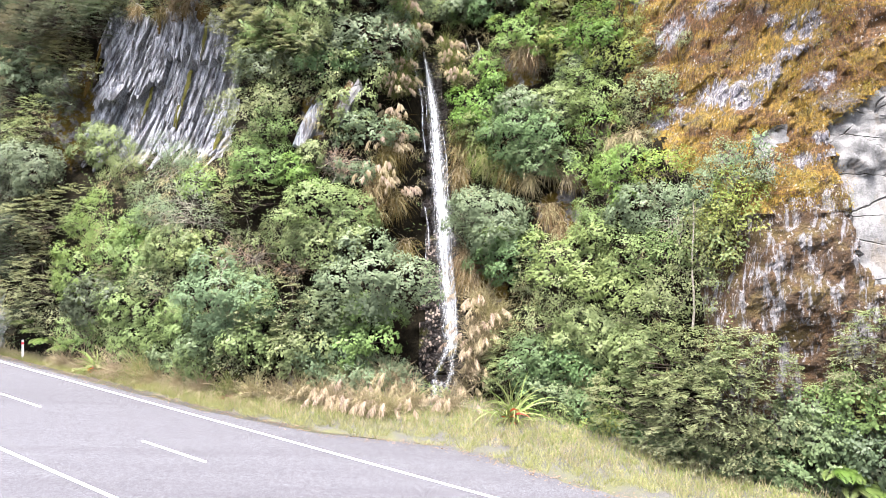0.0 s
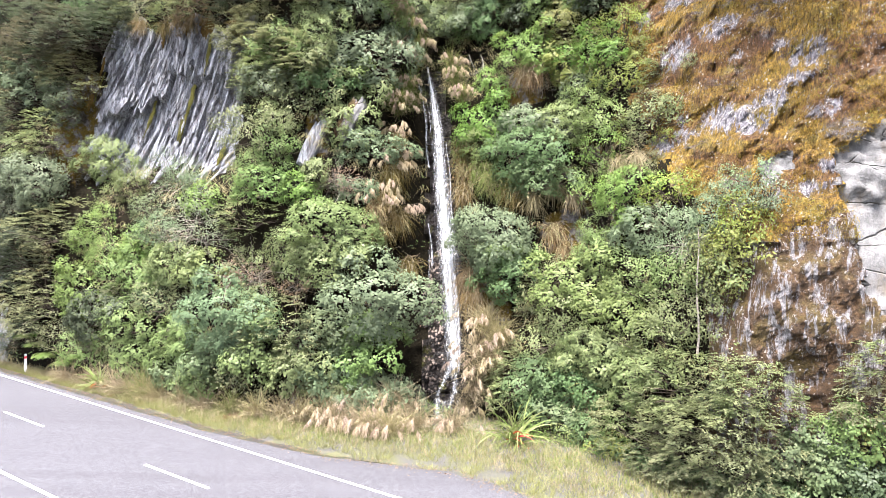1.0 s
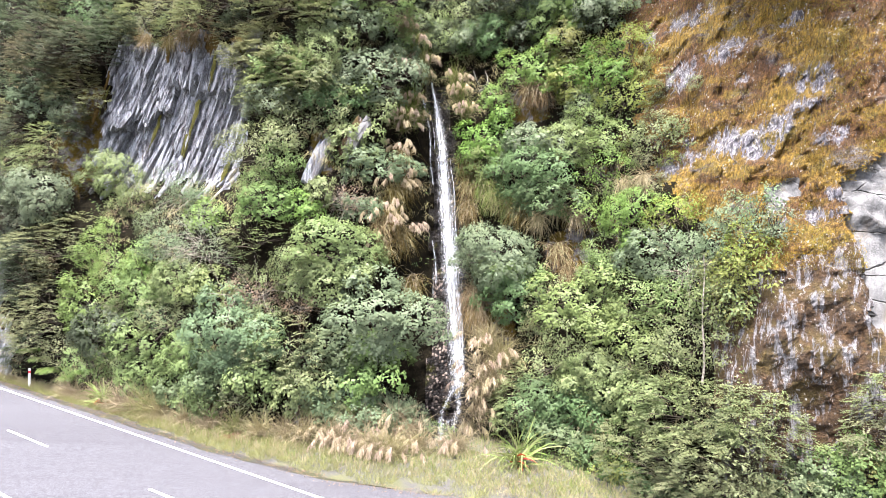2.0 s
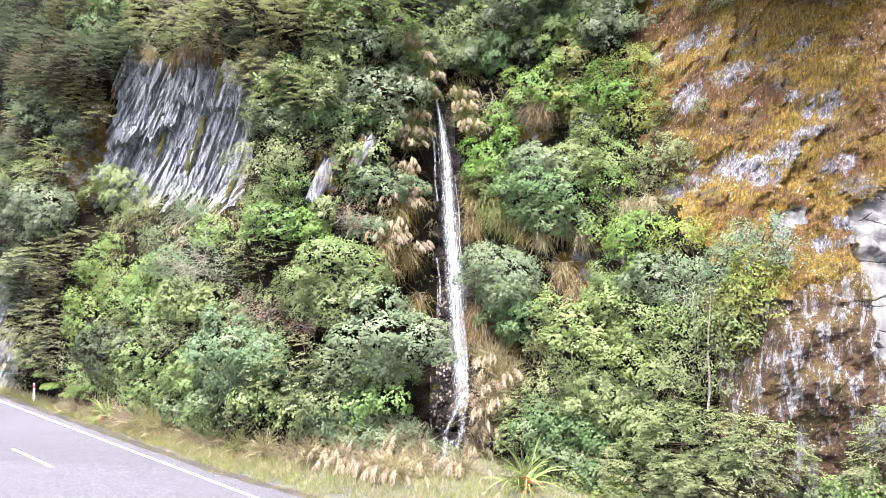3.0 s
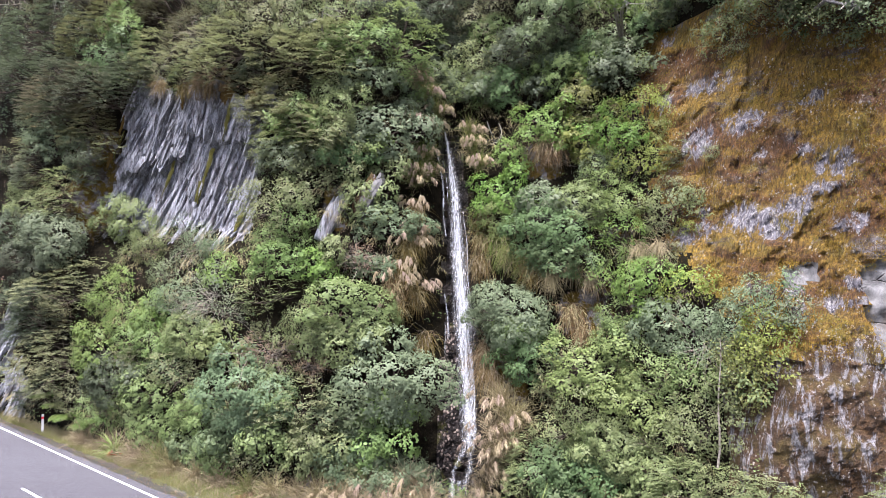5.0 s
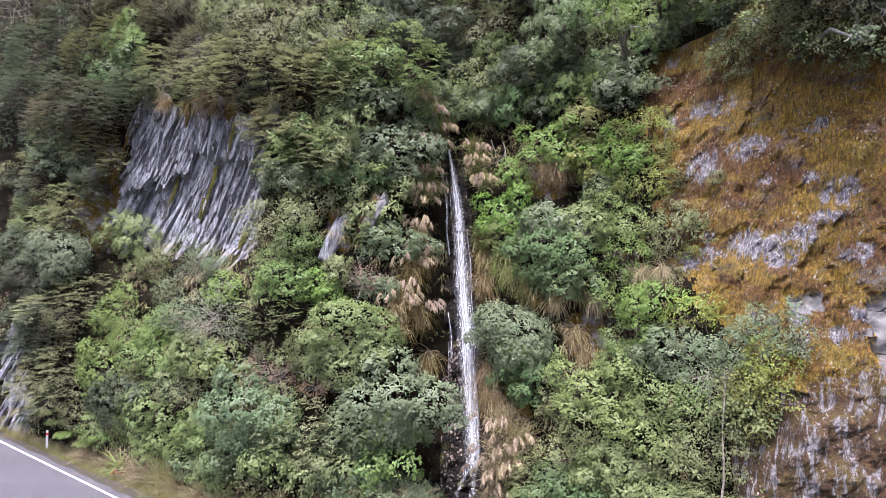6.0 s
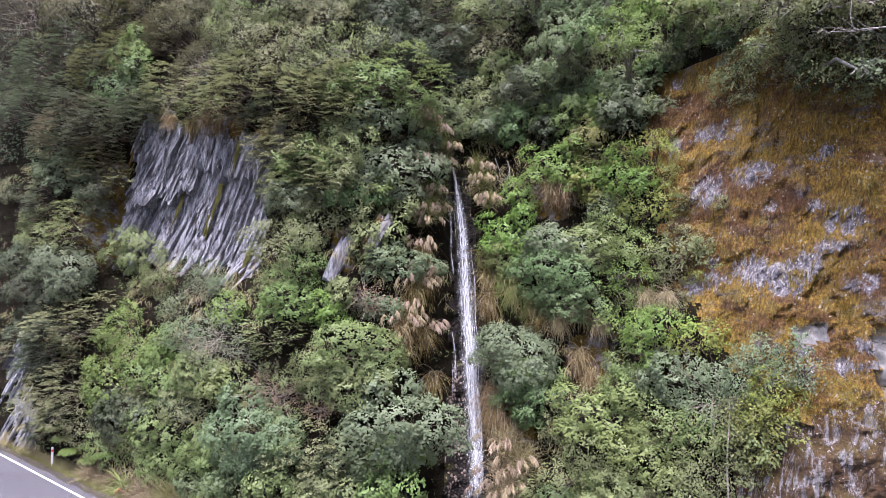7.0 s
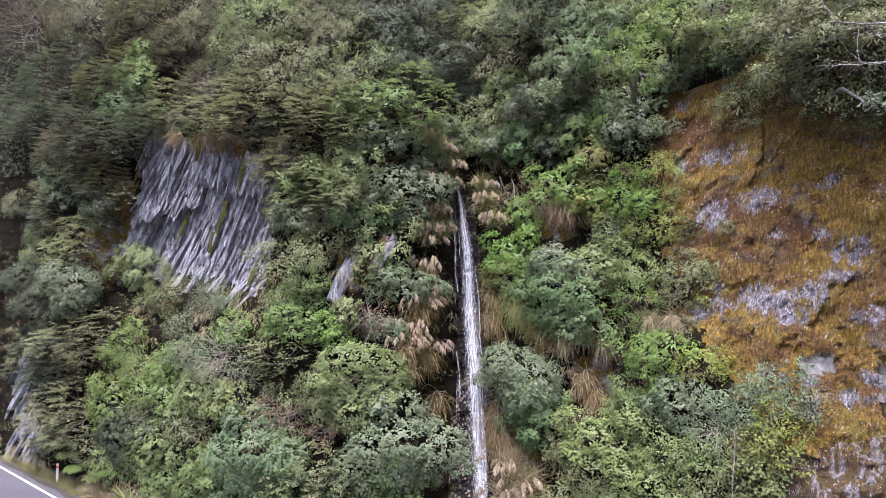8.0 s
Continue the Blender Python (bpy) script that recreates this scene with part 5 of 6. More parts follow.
for k, (x, z, size, wide, ahead) in enumerate(((-17.0, 16.9, 2.2, 0.26, 0.36), (-17.3, 16.2, 1.7, 0.14, 0.38), (-14.0, 17.6, 1.9, 0.42, 0.36), (-14.5, 16.4, 2.3, 0.22, 0.38), (-15.0, 15.6, 1.3, 0.34, 0.36), (-12.55, 19.5, 2.1, 0.34, 1.0), (-11.8, 13.7, 1.2, 0.4, 0.4), (-20.3, 18.7, 2.0, 0.12, 0.8))):
    moss_streak(x, z, size, wide, LIME_MOSS, 3 + k, "lime-yellow moss streak down the grey schist", 23, ahead)
for k, (x, z, size, wide, lean) in enumerate(((-13.0, 20.6, 1.2, 1.5, 6), (-12.7, 20.3, 2.0, 0.5, 14), (-14.4, 20.7, 0.8, 0.5, 10), (-16.2, 20.6, 0.9, 0.4, 12), (-20.3, 19.6, 1.4, 0.2, 16), (-21.0, 17.6, 1.2, 0.3, 16))):
    moss_streak(x, z, size, wide, OCHRE_MOSS, 20 + k, "ochre moss patch at the edge of the schist", lean, 0.85)


def leaning_rock(x, z, length, width, material, words, lean, seed, ahead=0.35):
    me = slab_mesh(seed, length, width, 0.7).copy()
    me.materials.clear()
    me.materials.append(material)
    ob = new("leaning_rock", me)
    ob.matrix_basis = pose(x, float(cliff_y(x, z)) - ahead, z, -10, lean, -8)
    return tagged(ob, words, "rock", "leaning rocks on the cliff")


leaning_rock(-4.45, 14.4, 1.9, 0.42, PALE, "pale wet rock slab leaning on the cliff", 28, 201, 0.75)
leaning_rock(-4.85, 14.5, 1.8, 0.40, STREAKED, "dark mossy rock slab leaning on the cliff", 28, 202, 0.55)
leaning_rock(-6.4, 13.3, 2.2, 0.8, SLATE, "grey schist slab leaning on the cliff", 22, 204, 0.12)
leaning_rock(-6.6, 1.6, 2.0, 0.6, STREAKED, "dark mossy rock slab leaning on the cliff", 8, 205, 0.6)


# ---- the waterfall ----
def fall_sheet(seed, z1, z0, offset, width, ahead, name="sheet"):
    """A ribbon of water that follows the rock."""
    verts, faces = [], []
    rows = max(4, int((z1 - z0) / 0.14))
    w = 9
    for i in range(rows + 1):
        z = z1 + (z0 - z1) * i / rows
        mid = float(fall_x(z)) + offset(z)
        wide = width(z)
        for j in range(w):
            u = j / (w - 1) - 0.5
            x = mid + u * wide + 0.03 * noise.noise(Vector((u * 4, z * 1.5, seed)))
            y = float(cliff_y(mid, z)) - ahead(z) - 0.10 * (1 - 4 * u * u) + 0.06 * noise.noise(Vector((u * 6, z * 0.8, seed + 9)))
            verts.append((x, y, z))
    for i in range(rows):
        for j in range(w - 1):
            k = i * w + j
            faces.append((k, k + 1, k + w + 1, k + w))
    me = raw_mesh(name, verts, faces, WATER, True)
    thin = me.attributes.new("thin", "FLOAT", "POINT")
    thin.data.foreach_set("value", (np.tile(abs(np.linspace(-1, 1, w)) ** 1.5, rows + 1) + 0.45 * np.repeat(np.clip((5.0 - np.linspace(z1, z0, rows + 1)) / 4.0, 0, 1), w)).astype(np.float32))
    return me


def waterfall():
    root = thing("waterfall", "tall thin white waterfall sliding down a dark gully", "waterfall")
    swell = lambda z: float(np.interp(z, (1.8, 4, 8, 12, 15, 17, 18.5), (0.70, 1.12, 1.22, 1.02, 0.78, 0.50, 0.24)))
    near = lambda z: float(np.interp(z, (0, 3, 18.5), (0.45, 0.5, 0.45)))
    raw_part("veil", fall_sheet(1, 18.5, 2.6, lambda z: 0.0, swell, near, "veil"), root)
    # single strands, each with its own way down: top, foot, offset above and below, width above and below
    for k, (z1, z0, o1, o0, w1, w0) in enumerate(((18.5, 2.5, -0.02, 0.06, 0.12, 0.34), (18.3, 3.0, 0.03, 0.20, 0.10, 0.24), (16.6, 5.5, -0.08, -0.20, 0.10, 0.20),
                                                  (15.0, 2.2, 0.10, -0.02, 0.12, 0.28), (13.4, 6.4, -0.14, 0.02, 0.10, 0.16), (9.4, 2.4, 0.22, 0.28, 0.18, 0.22), (9.0, 4.6, 0.30, 0.36, 0.08, 0.12))):
        sway = lambda z, a=o1, b=o0, p=z1, q=z0, j=k: b + (a - b) * (z - q) / (p - q) + 0.04 * math.sin(0.9 * z + 2 * j)
        raw_part("strand", fall_sheet(2 + k, z1, z0, sway, lambda z, a=1.2 * w1, b=1.2 * w0, p=z1, q=z0: b + (a - b) * (z - q) / (p - q), lambda z, j=k: near(z) + 0.05 + 0.03 * j, "strand"), root)
    # the foot parts round a boulder and fans out over the stones below
    for k, (z1, z0, o1, o0, w1, w0) in enumerate(((2.9, 1.55, -0.02, -0.62, 0.56, 0.32), (2.8, 1.5, 0.14, 0.22, 0.64, 0.46), (1.75, 0.95, 0.22, -0.20, 0.41, 0.78), (1.6, 0.0, -0.55, -0.80, 0.38, 0.69),
                                                  (1.25, 0.1, -0.30, -0.42, 0.56, 0.27), (1.2, 0.2, -0.05, 0.10, 0.45, 0.36), (1.3, 0.5, 0.30, 0.42, 0.19, 0.19), (1.35, 0.3, -0.60, -0.62, 0.56, 0.36))):
        run = lambda z, a=o1, b=o0, p=z1, q=z0: b + (a - b) * max(0.0, (z - q) / (p - q)) ** 0.7 - (float(fall_x(z)) - 0.22 if z < 1.8 else 0.0)
        raw_part("cascade", fall_sheet(20 + k, z1, z0, run, lambda z, a=w1, b=w0, p=z1, q=z0: b + (a - b) * (z - q) / (p - q), lambda z: 0.62 + 0.30 * max(0.0, 2.4 - z), "cascade"), root)
    # side trickles over the black rock
    for k, (a, b, off, wide) in enumerate(((17.6, 12.6, -0.62, 0.16), (16.8, 14.6, -0.40, 0.07), (9.6, 7.4, -0.85, 0.14), (8.2, 6.6, -1.0, 0.08), (14.0, 9.5, 0.45, 0.10))):
        raw_part("trickle", fall_sheet(40 + k, a, b, lambda z, o=off: o + 0.05 * math.sin(z * 1.7), lambda z, w=wide: w, lambda z: 0.40, "trickle"), root)
    return root


waterfall()


def boulder(x, y, z, r, seed, material, label, category="boulder"):
    rng = np.random.default_rng(seed)
    bm = bmesh.new()
    bmesh.ops.create_icosphere(bm, subdivisions=3, radius=1)
    for v in bm.verts:
        d = v.co.normalized()
        k = 1 + 0.28 * noise.noise(d * 1.6 + Vector((seed, 0, 0))) + 0.12 * noise.noise(d * 4 + Vector((0, seed, 0)))
        v.co = Vector((d.x * r * 1.15 * k, d.y * r * 0.8 * k, d.z * r * 0.9 * k))
    me = bpy.data.meshes.new("boulder")
    bm.to_mesh(me)
    bm.free()
    me.materials.append(material)
    ob = new("boulder", me)
    ob.matrix_basis = pose(x, y, z, 0, 0, rng.uniform(0, 360))
    return tagged(ob, label, category, "boulders under the fall")


for k, (x, ahead, z, r) in enumerate(((-0.1, 0.35, 1.0, 0.55), (0.55, 0.3, 0.9, 0.45), (-0.75, 0.5, 0.6, 0.5), (0.2, 0.75, 0.45, 0.5), (0.95, 0.4, 1.7, 0.4), (0.75, 0.8, 0.4, 0.35), (-1.3, 0.4, 1.2, 0.5))):
    boulder(x, float(cliff_y(x, z)) - ahead, z, r, 70 + k, WET, "wet black boulder under the falling water")


# ---- tussocks, flax and ferns ----
for x, z, r, n in ((-1.9, 15.7, 0.9, 12), (-2.4, 15.2, 0.8, 8), (0.35, 17.4, 1.0, 12), (0.75, 16.3, 0.9, 12), (0.2, 18.3, 0.8, 8), (-1.5, 19.4, 0.9, 8), (-2.1, 20.2, 0.9, 8), (-1.5, 18.5, 0.6, 6), (-2.45, 15.6, 0.9, 12), (-2.1, 16.6, 0.9, 12), (-2.7, 18.4, 0.8, 8)):
    toetoe(x, z, r, "green", n, forward=0.55)
for x, z, r, n in ((-2.8, 10.9, 1.0, 10), (-3.4, 10.3, 1.0, 8), (-2.4, 9.9, 0.9, 8), (-3.1, 9.3, 0.9, 5), (-2.4, 13.9, 0.8, 10), (-2.2, 12.6, 0.8, 8), (-2.8, 12.0, 0.9, 8)):
    toetoe(x, z, r, "ochre", n, down=True, forward=0.6)
for x, z, r in ((0.85, 13.6, 1.2), (0.95, 12.6, 1.2), (0.9, 11.4, 1.1), (1.2, 7.1, 1.5), (1.35, 6.2, 1.4), (-1.9, 7.6, 0.8), (3.9, 17.2, 0.9), (4.9, 9.2, 0.8), (5.3, 8.3, 0.7)):
    toetoe(x, z, r, "ochre", 0, down=True)
for x, z, r, n in ((1.9, 4.6, 1.2, 8), (2.4, 4.0, 1.2, 8), (1.6, 3.4, 1.2, 8), (1.5, 2.4, 1.1, 8), (2.1, 2.9, 1.2, 8), (1.3, 1.5, 1.0, 6), (0.9, 0.7, 0.8, 5)):
    toetoe(x, z, r, "straw", n, forward=0.4)
for x, z, r in ((1.7, 12.6, 1.1), (2.2, 12.0, 1.2), (2.9, 11.6, 1.0), (-3.9, 2.6, 1.0), (5.9, 2.3, 0.9)):
    toetoe(x, z, r, "green", 0, down=True)
for x, ahead, z, r in ((-5.3, 0.9, 0.9, 1.1), (-4.6, 1.5, 0.3, 1.2), (-4.1, 0.8, 1.2, 1.2), (-3.7, 1.9, 0.3, 1.2), (-3.0, 2.5, 0.3, 1.2), (-3.2, 1.0, 0.9, 1.2), (-2.3, 2.9, 0.3, 1.2), (-2.4, 1.2, 1.4, 1.1), (-1.4, 2.2, 0.3, 1.1), (-1.7, 1.3, 0.9, 1.1), (0.3, 2.4, 0.2, 0.8)):
    toetoe(x, z, r, "straw", 12, forward=ahead, label="pale-plumed tussock grass on the road verge")
for x, ahead, r in ((-16.4, 0.7, 1.3), (-15.5, 0.7, 1.6), (-14.7, 0.6, 1.5), (-13.9, 0.5, 1.0), (-11.0, 0.6, 0.9), (-9.6, 0.7, 1.0), (-8.4, 0.8, 0.8), (-7.2, 0.8, 1.0), (-20.0, 0.5, 0.9), (-18.6, 0.5, 0.8), (-6.2, 1.0, 0.8), (-12.4, 0.5, 0.8)):
    tone = "green" if x in (-14.7, -9.6) else "straw"
    toetoe(x, 0.9, r, tone, 0, forward=ahead, label="dry straw-coloured tussock grass on the road verge" if tone == "straw" else "green and straw tussock grass on the road verge")
for x, z, r in ((-17.6, 21.2, 0.5), (-15.9, 20.8, 0.6), (-14.7, 20.9, 0.7), (-13.9, 20.6, 0.4), (-10.6, 19.7, 0.5)):
    toetoe(x, z, r, "ochre", 0, down=True, forward=0.75, label="dry brown grass and roots hanging over the schist")
toetoe(-2.53, 20.54, 0.9, "straw", 10, forward=0.65)
for x, z, r, tone in ((5.0, 11.2, 0.8, "straw"), (5.7, 10.7, 0.7, "straw"), (3.4, 11.2, 0.9, "ochre"), (4.1, 10.7, 0.8, "straw"), (7.4, 12.1, 0.7, "straw"), (8.0, 12.2, 0.6, "straw"), (4.4, 17.1, 0.8, "ochre"), (3.9, 17.3, 0.7, "straw")):
    toetoe(x, z, r, tone, 0, down=True, forward=0.25)
flax(2.75, 26.9, 1.25, 12)
flax(-17.6, 33.6, 0.95, 9)
for x, z, s in ((-21.8, 2.4, 1.0), (-20.6, 2.1, 0.9), (-22.6, 2.9, 0.8), (-19.5, 2.5, 0.8), (11.6, 0.9, 0.9), (12.0, 0.5, 1.0), (-23.6, 3.3, 0.8)):
    y = float(cliff_y(x, z)) - 0.7 - (0.6 if x > 5 else 0.0)
    fern(x, y, z, s)


DRY_FERN = leaf_material("dry_fern_leaf", (0.070, 0.026, 0.016), (0.200, 0.095, 0.060), 0.7, 0.2)
for x, z, size in ((-14.2, 0.9, 0.8), (-9.8, 0.8, 0.8), (-9.2, 0.7, 0.7), (-16.2, 1.0, 0.6)):
    dry = fern(x, float(cliff_y(x, z)) - 1.2, z, size)
    tagged(dry, "dead red-brown fern on the road verge", "fern", "dead ferns on the verge")
    for frond in dry.children:
        if frond.name.startswith("frond"):
            frond.material_slots[0].link, frond.material_slots[0].material = "OBJECT", DRY_FERN


# ---- verge ----
def verge_grass(name, material, count, seed, low, high, label, length=0.22):
    rng = np.random.default_rng(seed)
    along = rng.uniform(-2, 46, count)
    edge = np.array([far_shoulder(s) for s in along])
    x0, y0 = ROAD_N[0] * edge + ROAD_D[0] * along, ROAD_N[1] * edge + ROAD_D[1] * along
    room = np.clip(cliff_foot(x0) - y0, 0.6, 9)
    t = rng.uniform(low, high, count) ** 1.0
    x, y = x0 + ROAD_N[0] * 0.1, y0 + 0.1 + t * room
    patch = np.array([noise.noise(Vector((a * 0.8, b * 0.8, seed))) for a, b in zip(x, y)])
    keep = patch > -0.55 + 0.45 * (t < 0.10)
    x, y = x[keep], y[keep]
    n = len(x)
    p = np.stack((x, y, ground_z(x, y) - 0.03), axis=1)
    quads = []
    for _ in range(5):
        way = unit(np.array((0, 0, 1.0)) + rng.normal(size=(n, 3)) * 0.45)
        side = unit(np.cross(way, rng.normal(size=(n, 3))))
        quads.append(leaf_quads(p + rng.normal(size=(n, 3)) * (0.05, 0.05, 0), way, side, length * rng.uniform(0.5, 1.4, n), np.full(n, 0.014)))
    return tagged(new(name, leaves_mesh(name, np.concatenate(quads), material)), label, "grass", kind="stuff")


verge_grass("verge_grass", GRASS, 13000, 5, 0.0, 0.7, "dry yellow grass on the road verge")
verge_grass("verge_grass", GREEN_BLADE, 3000, 6, 0.25, 1.0, "green grass on the road verge", 0.26)
verge_grass("verge_grass", STRAW, 4000, 7, 0.15, 1.0, "straw-coloured grass on the road verge", 0.38)


def leaf_litter():
    """Fallen leaves and bits of bark along the edge of the seal."""
    rng = np.random.default_rng(17)
    along = rng.uniform(4, 48, 2600)
    across = np.array([far_shoulder(t) for t in along]) + rng.normal(size=2600) * 0.22 - 0.05
    x, y = ROAD_N[0] * across + ROAD_D[0] * along, ROAD_N[1] * across + ROAD_D[1] * along
    p = np.stack((x, y, ground_z(x, y) + 0.012 + rng.uniform(0, 0.02, len(x))), axis=1)
    way = unit(rng.normal(size=p.shape) * (1, 1, 0.25))
    side = unit(np.cross(way, np.array((0, 0, 1.0)) + rng.normal(size=p.shape) * 0.3))
    me = leaves_mesh("leaf_litter", leaf_quads(p, way, side, rng.uniform(0.04, 0.11, len(x)), rng.uniform(0.02, 0.06, len(x)), 0.2), LEAF["brown"])
    return tagged(new("leaf_litter", me), "fallen brown leaves along the road edge", "leaves", kind="stuff")


leaf_litter()


def marker_post():
    x, y, z = on_road(17.55, 39.65)
    root = thing("marker_post", "white road marker post with a red band on the verge", "marker post", at=pose(x, y, z - 0.02, 0, 0, 33))
    bm = bmesh.new()
    bmesh.ops.create_cube(bm, size=1, matrix=Matrix.Translation((0, 0, 0.55)) @ Matrix.Diagonal((0.115, 0.05, 1.1, 1)))
    bmesh.ops.bevel(bm, geom=[e for e in bm.edges], offset=0.012, segments=2, affect="EDGES")
    post = part("post", bm, WHITE_PAINT, root)
    bm = bmesh.new()
    bmesh.ops.create_cube(bm, size=1, matrix=Matrix.Translation((0, 0, 0.90)) @ Matrix.Diagonal((0.123, 0.058, 0.13, 1)))
    bmesh.ops.bevel(bm, geom=[e for e in bm.edges], offset=0.008, segments=1, affect="EDGES")
    part("reflector_band", bm, RED_PAINT, post, "red reflective band")
    return root


marker_post()


# ---- bare and slender trees ----
def dead_limb(rng, foot, way, length, thick, depth=3):
    """A crooked grey limb that forks."""
    runs = []
    p, w = np.array(foot, float), unit(np.array(way, float))
    points = [p]
    for _ in range(5):
        w = unit(w + rng.normal(size=3) * 0.22)
        p = p + w * length / 5
        points.append(p)
    runs.append((points, np.linspace(thick, thick * 0.35, 6)))
    if depth:
        for k in (2, 3, 4, 5):
            runs += dead_limb(rng, points[k], w + rng.normal(size=3) * 0.7, length * 0.55, thick * 0.45, depth - 1)
    return runs


GREY_BARK = bark_material("bleached_bark", (0.060, 0.055, 0.050), (0.200, 0.190, 0.175))


def dead_branch(x, ahead, z, way, length, seed, words="bare bleached grey branch hanging over the cliff"):
    rng = np.random.default_rng(seed)
    at = Vector((x, float(cliff_y(x, z)) - ahead, z))
    root = thing("dead_branch", words, "branch", "bare branches over the cliff", at=Matrix.Translation(at))
    for k, (points, radii) in enumerate(dead_limb(rng, (0, 0, 0), way, length, 0.032, 2)):
        bm = bmesh.new()
        tube(bm, points, list(radii), 4)
        part("bough" if k == 0 else "twig", bm, GREY_BARK, root)
    return root


dead_branch(11.9, 5.9, 21.5, (-1.0, 0.8, 0.10), 2.4, 1)
dead_branch(12.0, 6.3, 20.4, (-1.0, 0.8, -0.02), 2.1, 2)
dead_branch(12.6, 6.6, 20.9, (-1.0, 0.6, -0.20), 2.4, 3)
dead_branch(5.9, 4.6, 22.9, (-0.2, -0.3, 1.0), 1.7, 4, "lichen-covered bare branch in the upper forest")
dead_branch(-7.1, 1.4, 22.4, (0.3, -0.5, 1.0), 1.6, 5, "bare bleached branch in the upper forest")
dead_branch(1.2, 0.6, 18.9, (0.2, -0.6, -0.8), 1.6, 6, "tangle of dry brown twigs above the fall")
dead_branch(1.8, 0.6, 18.7, (0.3, -0.6, -0.7), 1.5, 7, "tangle of dry brown twigs above the fall")
dead_branch(-26.5, 2.2, 26.5, (0.7, -0.6, 0.4), 2.4, 8, "bare bleached branch in the upper forest")


def slender_tree(x, y, z0, z1, seed):
    rng = np.random.default_rng(seed)
    root = thing("slender_tree", "slender young tree with a pale trunk and sparse leaves", "tree", at=pose(x, y, z0))
    h = z1 - z0
    stem = [np.array((0.05 * math.sin(k * 1.3), 0.04 * math.cos(k), h * k / 7)) for k in range(8)]
    bm = bmesh.new()
    tube(bm, stem, list(np.linspace(0.045, 0.015, 8)), 6)
    part("trunk", bm, PALE_BARK, root)
    tips = []
    for k in range(9):
        a, t = 2.4 * k, 0.35 + 0.07 * k
        foot = np.array((0, 0, h * t))
        tip = foot + np.array((math.cos(a), math.sin(a), 0.45)) * (0.85 - 0.5 * (t - 0.35))
        bm = bmesh.new()
        tube(bm, [foot, (foot + tip) / 2 + rng.normal(size=3) * 0.04, tip], [0.012, 0.009, 0.004], 4)
        part("branch", bm, BARK, root)
        tips += [tip * (1, 1, 1) - (tip - foot) * s for s in (0.0, 0.2, 0.4)]
    tips = np.repeat(np.array(tips), 9, axis=0) + rng.normal(size=(len(tips) * 9, 3)) * 0.20
    raw_part("crown", leaves_mesh("crown", rosettes(rng, tips, unit(rng.normal(size=tips.shape)), 6, 0.085, 0.045), LEAF["olive"]), root)
    return root


slender_tree(8.55, 22.6, 4.6, 9.0, 3)


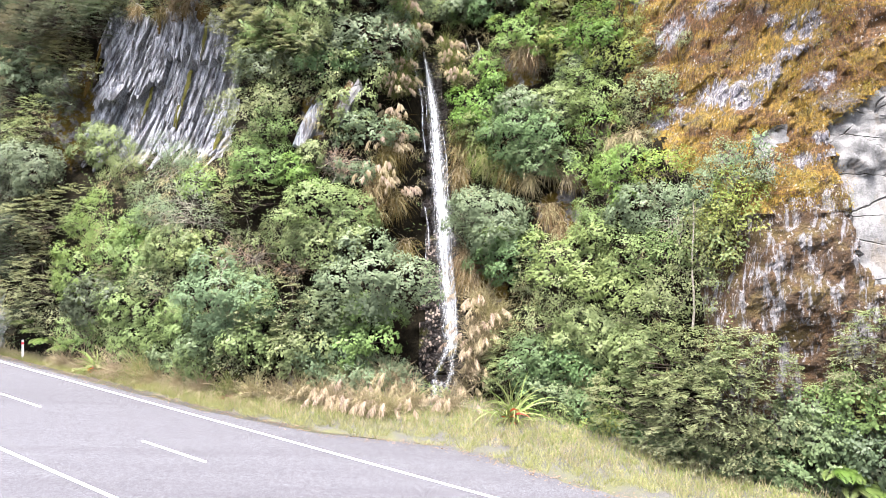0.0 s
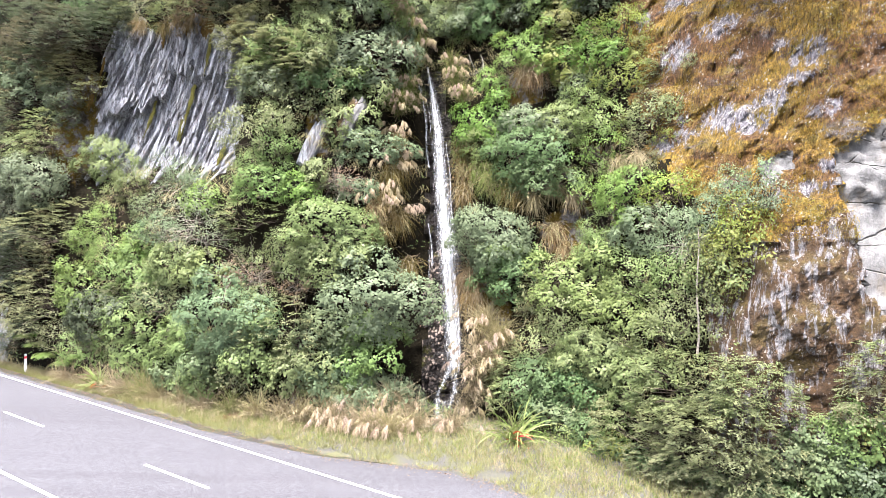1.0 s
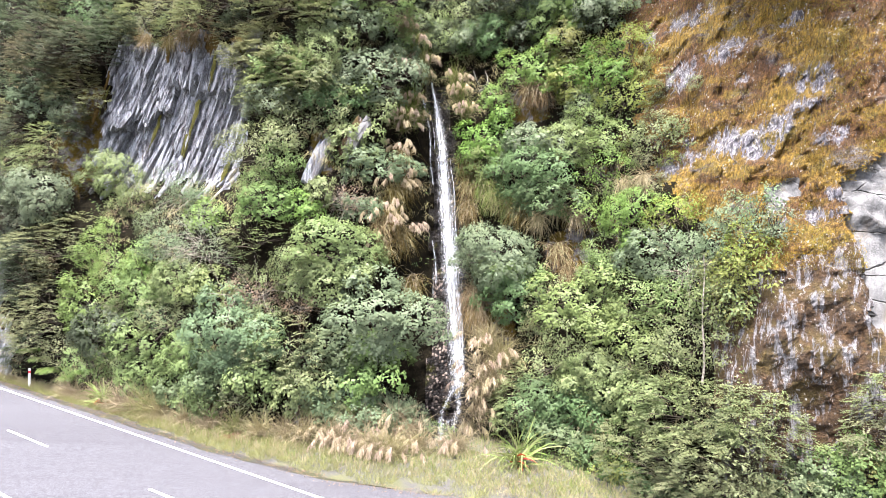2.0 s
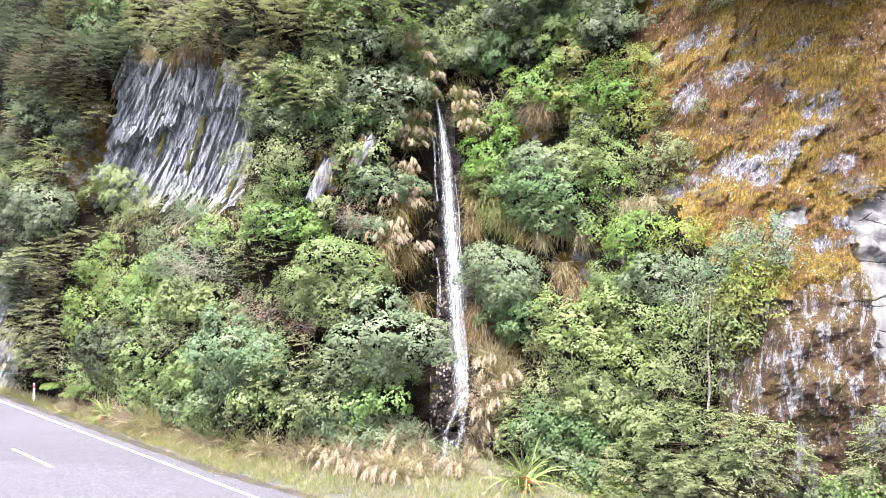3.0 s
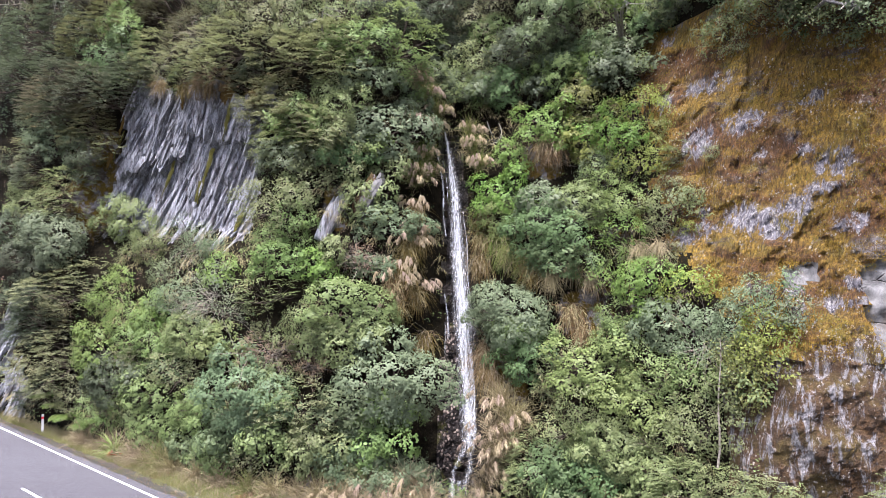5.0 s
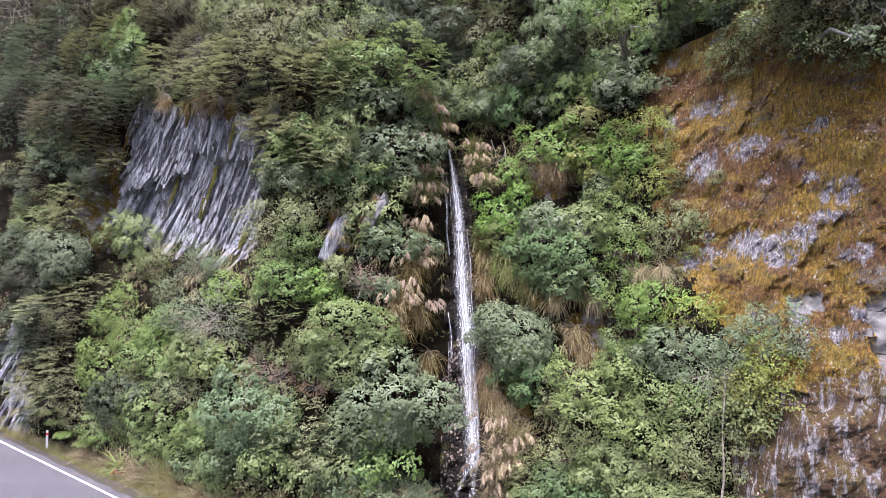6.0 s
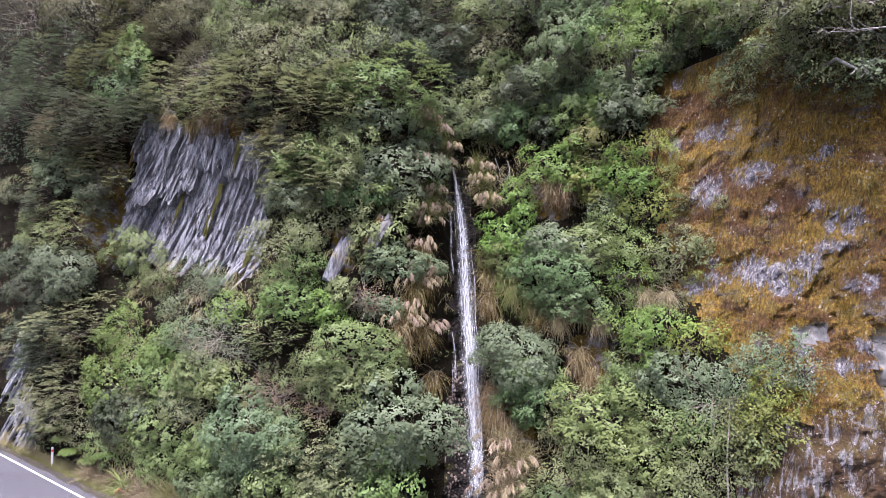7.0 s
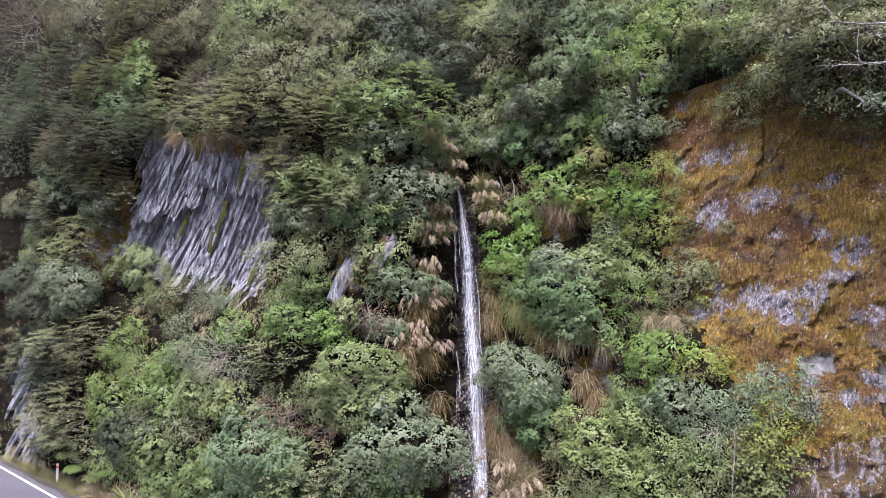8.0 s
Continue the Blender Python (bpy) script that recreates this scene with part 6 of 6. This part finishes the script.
# ---- trees that reach out over the buttress and the shoulder beside the fall ----
def reaching_tree(foot, lobes, kind, tone, bark, words, seed):
    """A tree rooted on the rock whose boughs carry crowns out over the drop: lobes of x, y, z and radius."""
    rng = np.random.default_rng(seed)
    root = thing("overhanging_tree", words, "tree", "trees that hang over the cliff", at=Matrix.Translation(foot))
    foot = np.array(foot)
    for x, y, z, r in lobes:
        c = np.array((x, y, z)) - foot
        p, d, ends = crown_points(rng, r, 0.185, 0.80, 11, 0.9)
        p = p + rng.normal(size=p.shape) * 0.06
        leaf = {"small": (8, 0.095, 0.048, 0.13, 0.0, 0.40), "broad": (7, 0.130, 0.074, 0.11, 0.15, 0.3)}[kind]
        raw_part("crown", leaves_mesh("crown", foliage(rng, p, d, *leaf) + c, LEAF[tone], unit(np.tile(d, (leaf[0], 1)) + np.array((0, -0.1, 0.25)))), root)
        bm = bmesh.new()
        mid = c * 0.5 + np.array((0, 0, 0.10 * np.linalg.norm(c))) + rng.normal(size=3) * 0.2
        tube(bm, [np.zeros(3), mid, c + rng.normal(size=3) * 0.1], [0.09, 0.06, 0.03], 6)
        for e in ends:
            tip = c + e * 0.95 + rng.normal(size=3) * 0.12
            tube(bm, [c * 0.75 + mid * 0.25, (c + tip) / 2 + rng.normal(size=3) * 0.10, tip], [0.028, 0.020, 0.006], 4)
        part("bough", bm, bark, root)
    return root


reaching_tree((12.2, 27.6, 22.2), [(11.13, 21.3, 21.9, 1.15), (10.61, 23.5, 22.7, 1.2), (11.57, 20.3, 21.8, 0.9), (11.11, 23.0, 23.6, 1.2), (11.47, 21.0, 22.9, 1.1)], "small", "olive", GREY_BARK, "olive small-leaved tree with bleached boughs reaching over the mossy rock", 5)
reaching_tree((11.4, 28.6, 22.6), [(10.21, 26.3, 23.5, 1.25), (10.76, 25.5, 21.8, 0.8), (10.7, 25.5, 24.4, 1.2), (9.96, 28.0, 25.2, 1.3)], "small", "mid", GREY_BARK, "green small-leaved tree hanging over the mossy rock", 6)
reaching_tree((9.4, 32.6, 23.4), [(8.73, 30.0, 25.2, 1.3), (9.64, 29.0, 24.4, 0.9)], "broad", "bright", BARK, "bright green leafy tree above the mossy rock", 7)
reaching_tree((7.4, 32.0, 22.0), [(6.45, 27.9, 22.4, 0.95), (5.52, 28.0, 22.7, 0.9), (6.13, 28.7, 24.0, 0.85)], "small", "bright", GREY_BARK, "bright green shrub with lichen-grey boughs hanging from the shoulder", 8)
reaching_tree((5.6, 34.0, 23.0), [(4.09, 32.4, 23.5, 1.2), (4.91, 31.2, 24.1, 1.1), (3.64, 33.0, 22.4, 1.0)], "broad", "dark", BARK, "dark green broad-leaved tree beside the top of the fall", 9)
reaching_tree((12.4, 25.5, 20.6), [(11.5, 20.2, 19.5, 0.42)], "broad", "grey", GREY_BARK, "pale grey-green leafy bough hanging over the mossy rock", 10)
